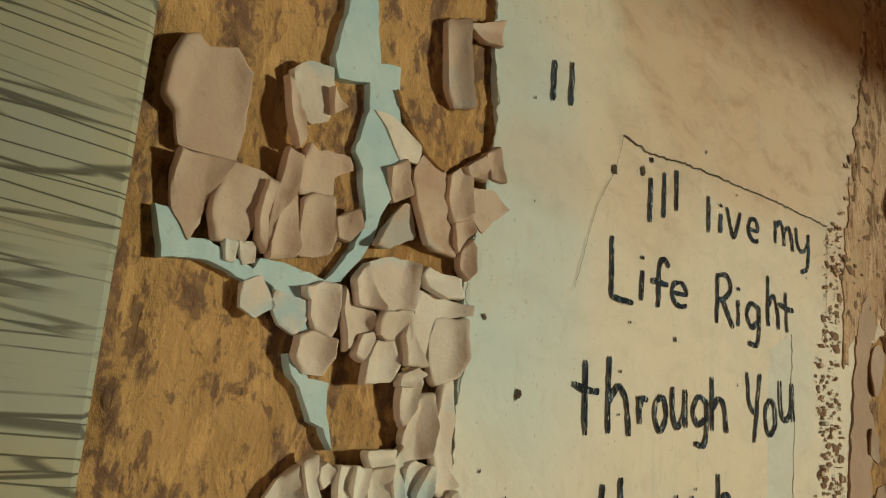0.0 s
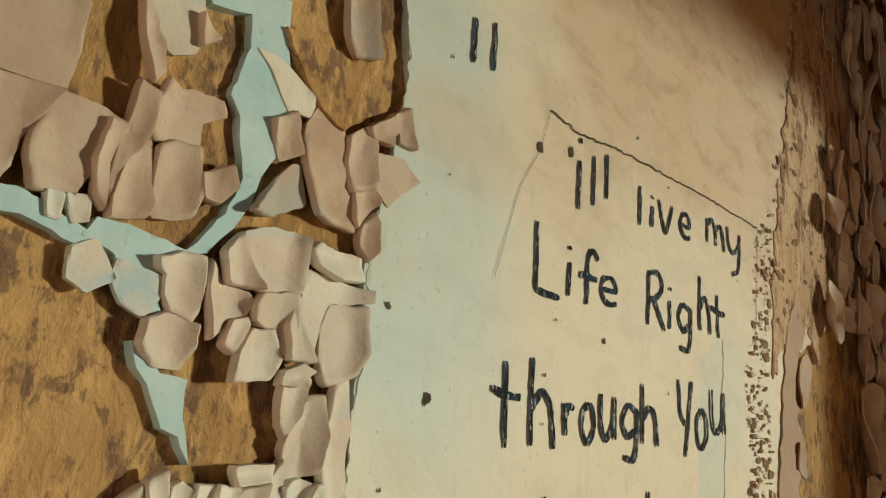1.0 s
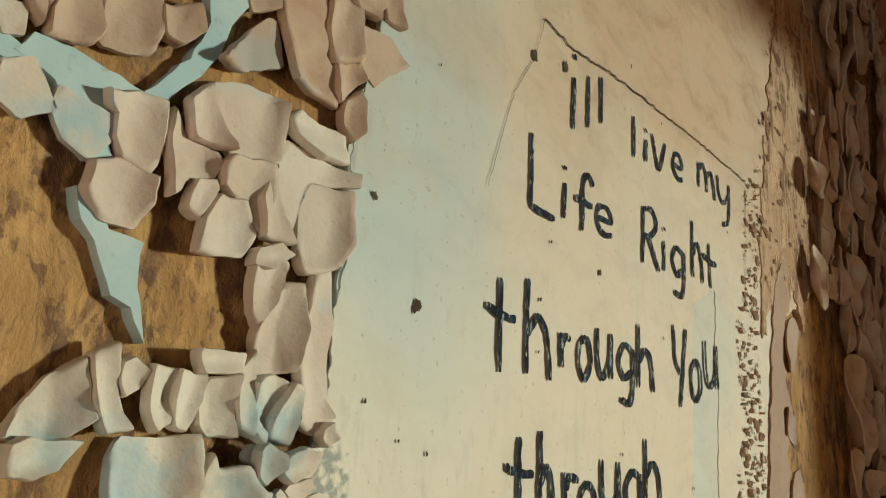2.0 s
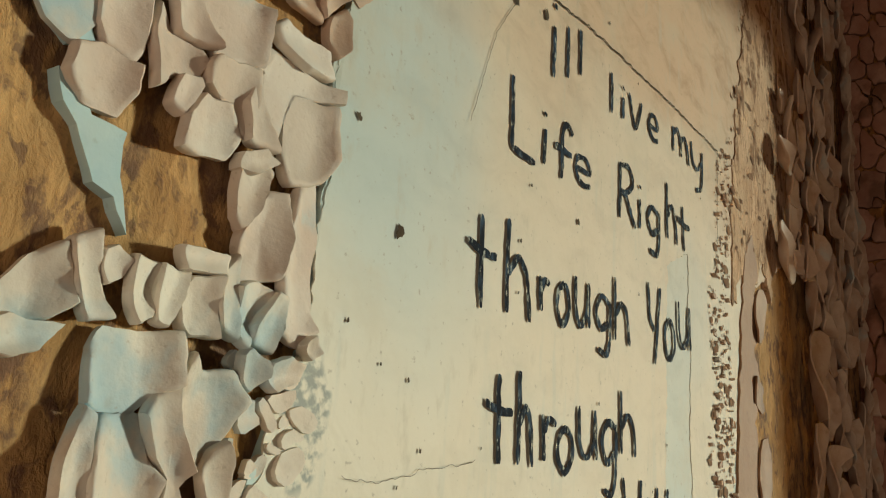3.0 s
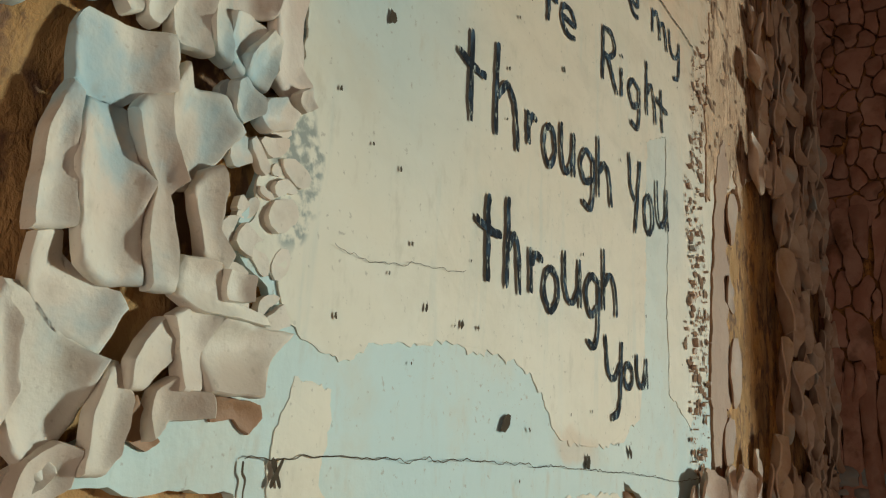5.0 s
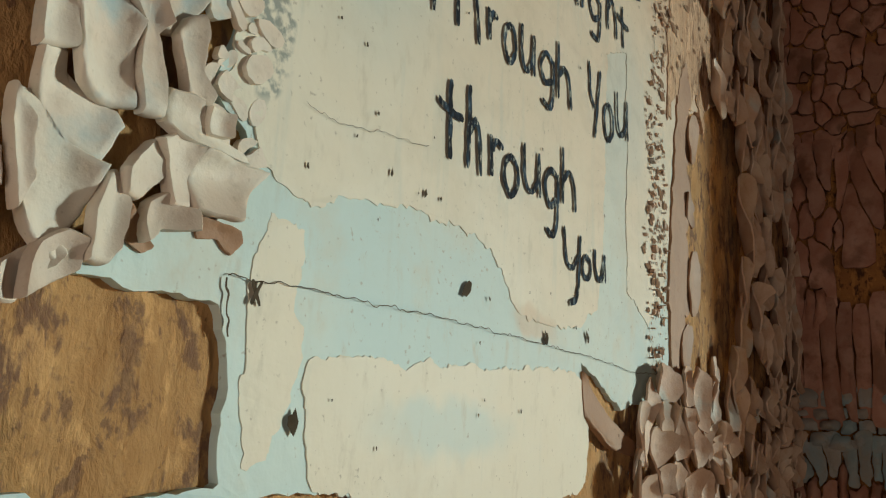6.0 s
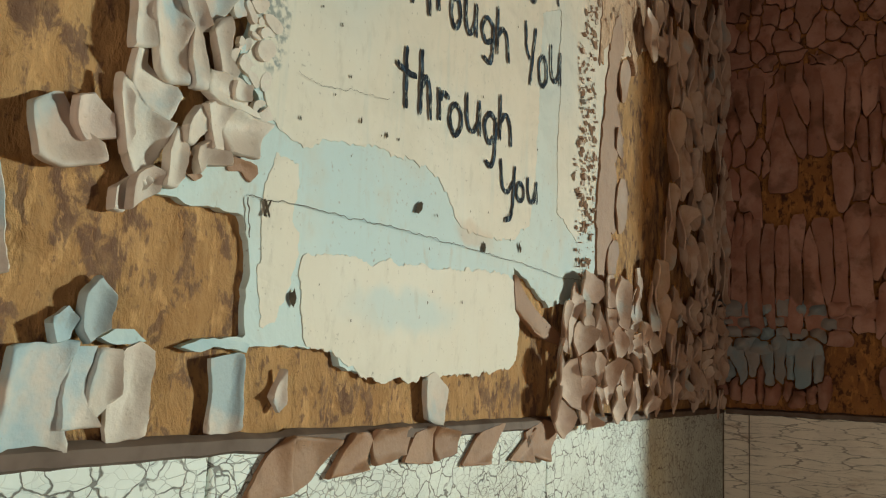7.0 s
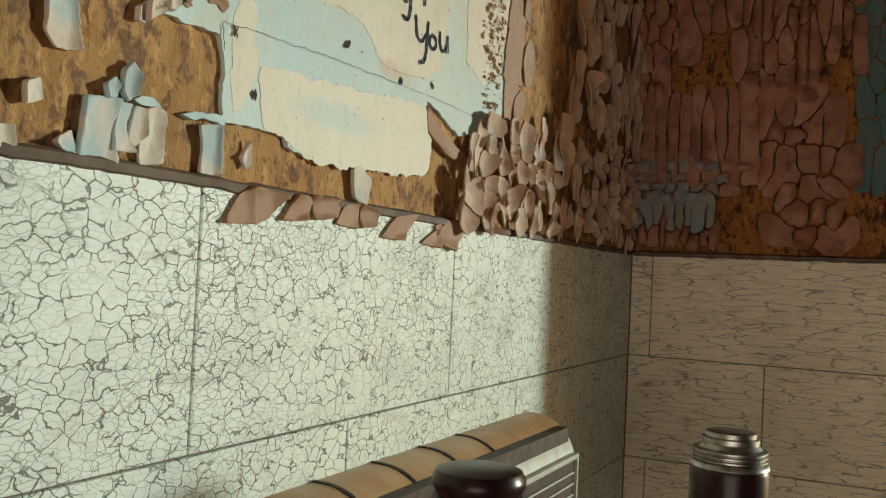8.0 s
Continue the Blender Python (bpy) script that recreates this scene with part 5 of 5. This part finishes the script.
# ---- cracks and specks in the coat ----
def crack(pts, width, seed):
    bm = bmesh.new()
    fine = []
    for a, b in zip(pts, pts[1:]):
        k = max(2, int(math.hypot(b[0] - a[0], b[1] - a[1]) / 0.003))
        fine += [(a[0] + (b[0] - a[0]) * i / k, a[1] + (b[1] - a[1]) * i / k) for i in range(k)]
    fine.append(pts[-1])
    fine = [(u + 0.0012 * noise.noise((u * 240, v * 240, seed)), v + 0.0014 * noise.noise((u * 60, v * 60, seed + 4)) + 0.0016 * noise.noise((u * 260, v * 260, seed + 9))) for u, v in fine]
    ribbon(bm, fine, width, 0.0036, seed)
    part("crack", bm, crack_dark, wall_main, "thin dark crack", place=MAIN.copy())


crack([(-1.09, 1.72), (-1.06, 1.716), (-0.991, 1.725), (-0.85, 1.735), (-0.731, 1.741)], 0.0012, 1)
crack([(-0.731, 1.741), (-0.735, 1.68), (-0.742, 1.62)], 0.0008, 2)
crack([(-1.247, 1.346), (-1.205, 1.350), (-1.15, 1.352), (-1.091, 1.355), (-0.98, 1.357), (-0.901, 1.359), (-0.80, 1.358), (-0.716, 1.364)], 0.0004, 3)
crack([(-1.247, 1.346), (-1.244, 1.325)], 0.0009, 4)
crack([(-1.09, 1.72), (-1.10, 1.69), (-1.12, 1.66), (-1.14, 1.60)], 0.00035, 5)
crack([(-1.214, 1.423), (-1.192, 1.422), (-1.148, 1.431), (-1.119, 1.436)], 0.0002, 6)


def speck(u, v, r, seed):
    bm = bmesh.new()
    k = 9
    f = [r * (0.9 + 0.9 * noise.noise((i * 1.37, seed * 0.71 + 0.3, 0.5))) for i in range(k)]
    bm.faces.new([bm.verts.new((u + f[i] * math.cos(6.283 * i / k), v + 1.4 * f[i] * math.sin(6.283 * i / k), 0.0036)) for i in range(k)])
    part("chip_mark", bm, crack_dark, wall_main, place=MAIN.copy())


for k, (u, v, r) in enumerate([(-1.223, 1.567, 0.0020), (-1.19, 1.527, 0.0028), (-1.016, 1.585, 0.0018), (-1.073, 1.373, 0.0050), (-0.971, 1.362, 0.0036),
                               (-1.205, 1.299, 0.0034), (-1.065, 1.70, 0.0030), (-1.10, 1.691, 0.0030),
                               (-1.12, 1.412, 0.0016), (-1.15, 1.413, 0.0014), (-0.90, 1.372, 0.003)]):
    speck(u, v, r, 1.7 * k)
bm = bmesh.new()
ribbon(bm, [(-1.2345, 1.3475), (-1.2295, 1.3385)], 0.0018, 0.0037, 1.0)
ribbon(bm, [(-1.2295, 1.3475), (-1.2345, 1.3385)], 0.0018, 0.0039, 2.0)
part("scratched_mark", bm, crack_dark, wall_main, "small dark scratched cross", place=MAIN.copy())
for k in range(45):
    speck(rng.uniform(-1.22, -0.78), rng.choice((rng.uniform(1.28, 1.48), rng.uniform(1.28, 1.75))), rng.uniform(0.0005, 0.0012), 5.3 * k)

# ---- convector on the main wall ----
convector = tagged(empty("convector", -0.95, -0.04, 0.60), "tan enamelled wall convector with dark seams and a slatted grille", "heater")
convector_base = Matrix.Translation((-0.95, -0.04, 0.60)).inverted()


def cover(u0, u1, grow=0.0):
    """A stretch of the rounded casing: back, curved top, front."""
    r = 0.063 + grow
    prof = [(0.0, 0.60), (0.0, 0.905 + r)] + [(-0.012 - r * math.sin(t), 0.905 + r * math.cos(t)) for t in [k * math.pi / 2 / 10 for k in range(11)]] + [(-0.012 - r, 0.60)]
    bm = bmesh.new()
    a = [bm.verts.new((u0, y - 0.0005, z)) for y, z in prof]
    b = [bm.verts.new((u1, y - 0.0005, z)) for y, z in prof]
    k = len(prof)
    for i in range(k):
        bm.faces.new((a[i], b[i], b[(i + 1) % k], a[(i + 1) % k]))
    bm.faces.new(a)
    bm.faces.new(b[::-1])
    bmesh.ops.recalc_face_normals(bm, faces=bm.faces)
    bm.transform(convector_base)
    return bm


edges = [-1.40, -1.30, -1.197, -1.095, -0.993, -0.892, -0.797]
for u0, u1 in zip(edges, edges[1:]):
    part("cover", cover(u0 + 0.003, u1 - 0.003), tan_enamel, convector, "", 40)
    part("seam", cover(u1 - 0.0028, u1 + 0.0024, 0.0012), dark_metal, convector, "dark raised seam", 40)
part("end_cover", cover(-0.794, -0.56), worn_enamel, convector, "pale enamel end section worn to tan along the top", 40)
bm = box(-1.41, -0.57, -0.068, -0.002, 0.602, 0.955)
bm.transform(convector_base)
part("core", bm, dark_metal, convector, "dark metal core")
grille = part("grille", (lambda b: (b.transform(convector_base), b)[1])(box(-0.785, -0.572, -0.0785, -0.0757, 0.62, 0.912, 0.001)), dark_metal, convector, "dark slatted grille")
for k in range(18):
    bm = box(-0.780, -0.577, -0.0815, -0.0788, 0.630 + 0.0155 * k, 0.6328 + 0.0155 * k, 0.0006)
    bm.transform(convector_base)
    part("slat", bm, pale_enamel, grille)

for u0, u1, z0, z1 in ((-0.792, -0.786, 0.614, 0.920), (-0.571, -0.565, 0.614, 0.920), (-0.7855, -0.5715, 0.913, 0.920)):
    bm = box(u0, u1, -0.0835, -0.0757, z0, z1, 0.001)
    bm.transform(convector_base)
    part("grille_frame", bm, pale_enamel, grille, "pale grille frame")

# ---- table and flasks ----
table = tagged(empty("table", -0.95, -0.42, 0.0), "plain dark wooden table standing below the flasks", "table")
tb = Matrix.Translation((-0.95, -0.42, 0.0)).inverted()
bm = box(-1.25, -0.65, -0.70, -0.10, 0.715, 0.745, 0.004)
bm.transform(tb)
part("tabletop", bm, table_wood, table)
for x in (-1.21, -0.69):
    for y in (-0.66, -0.14):
        bm = box(x - 0.022, x + 0.022, y - 0.022, y + 0.022, 0.0, 0.715, 0.003)
        bm.transform(tb)
        part("leg", bm, table_wood, table)


def flask(x, y, z, h, r, label, lid):
    ob = tagged(empty("vacuum_flask", x, y, z), label, "flask", "flasks on the table")
    part("body", lathe([(r * 0.9, 0.0), (r, 0.006), (r, h - 0.004), (r * 0.97, h)]), maroon, ob, "dark maroon lacquered body", 40)
    collar = [(r * 0.97, h + 0.0), (r * 0.99, h + 0.001), (r * 0.97, h + 0.004), (r * 0.90, h + 0.006)]
    part("collar", lathe(collar), dark_metal if lid else steel, ob, "dull dark collar" if lid else "bright steel collar", 40)
    if lid:
        part("lid", lathe([(r * 0.86, h + 0.006), (r * 0.98, h + 0.014), (r * 0.98, h + 0.020), (r * 0.9, h + 0.026), (r * 0.6, h + 0.029)]), maroon, ob, "dusty dark maroon lid", 40)
    else:
        prof, z0 = [], h + 0.006
        for k in range(3):
            prof += [(r * 0.88, z0 + 0.004 * k), (r * 0.94, z0 + 0.0012 + 0.004 * k), (r * 0.94, z0 + 0.0024 + 0.004 * k), (r * 0.88, z0 + 0.0036 + 0.004 * k)]
        part("thread", lathe(prof), steel, ob, "threaded steel neck", 30)
        z1 = z0 + 0.012
        part("neck", lathe([(r * 0.80, z1), (r * 0.70, z1 + 0.004), (r * 0.72, z1 + 0.005), (r * 0.72, z1 + 0.009), (r * 0.64, z1 + 0.010), (r * 0.64, z1 + 0.014), (r * 0.56, z1 + 0.015)]), steel, ob, "stepped steel mouth", 30)
    return ob


flask(-0.915, -0.336, 0.745, 0.252, 0.0355, "dark maroon vacuum flask with open threaded steel neck on a table", False)
flask(-1.108, -0.170, 0.745, 0.234, 0.039, "dark maroon vacuum flask with a dull round lid on a table", True)
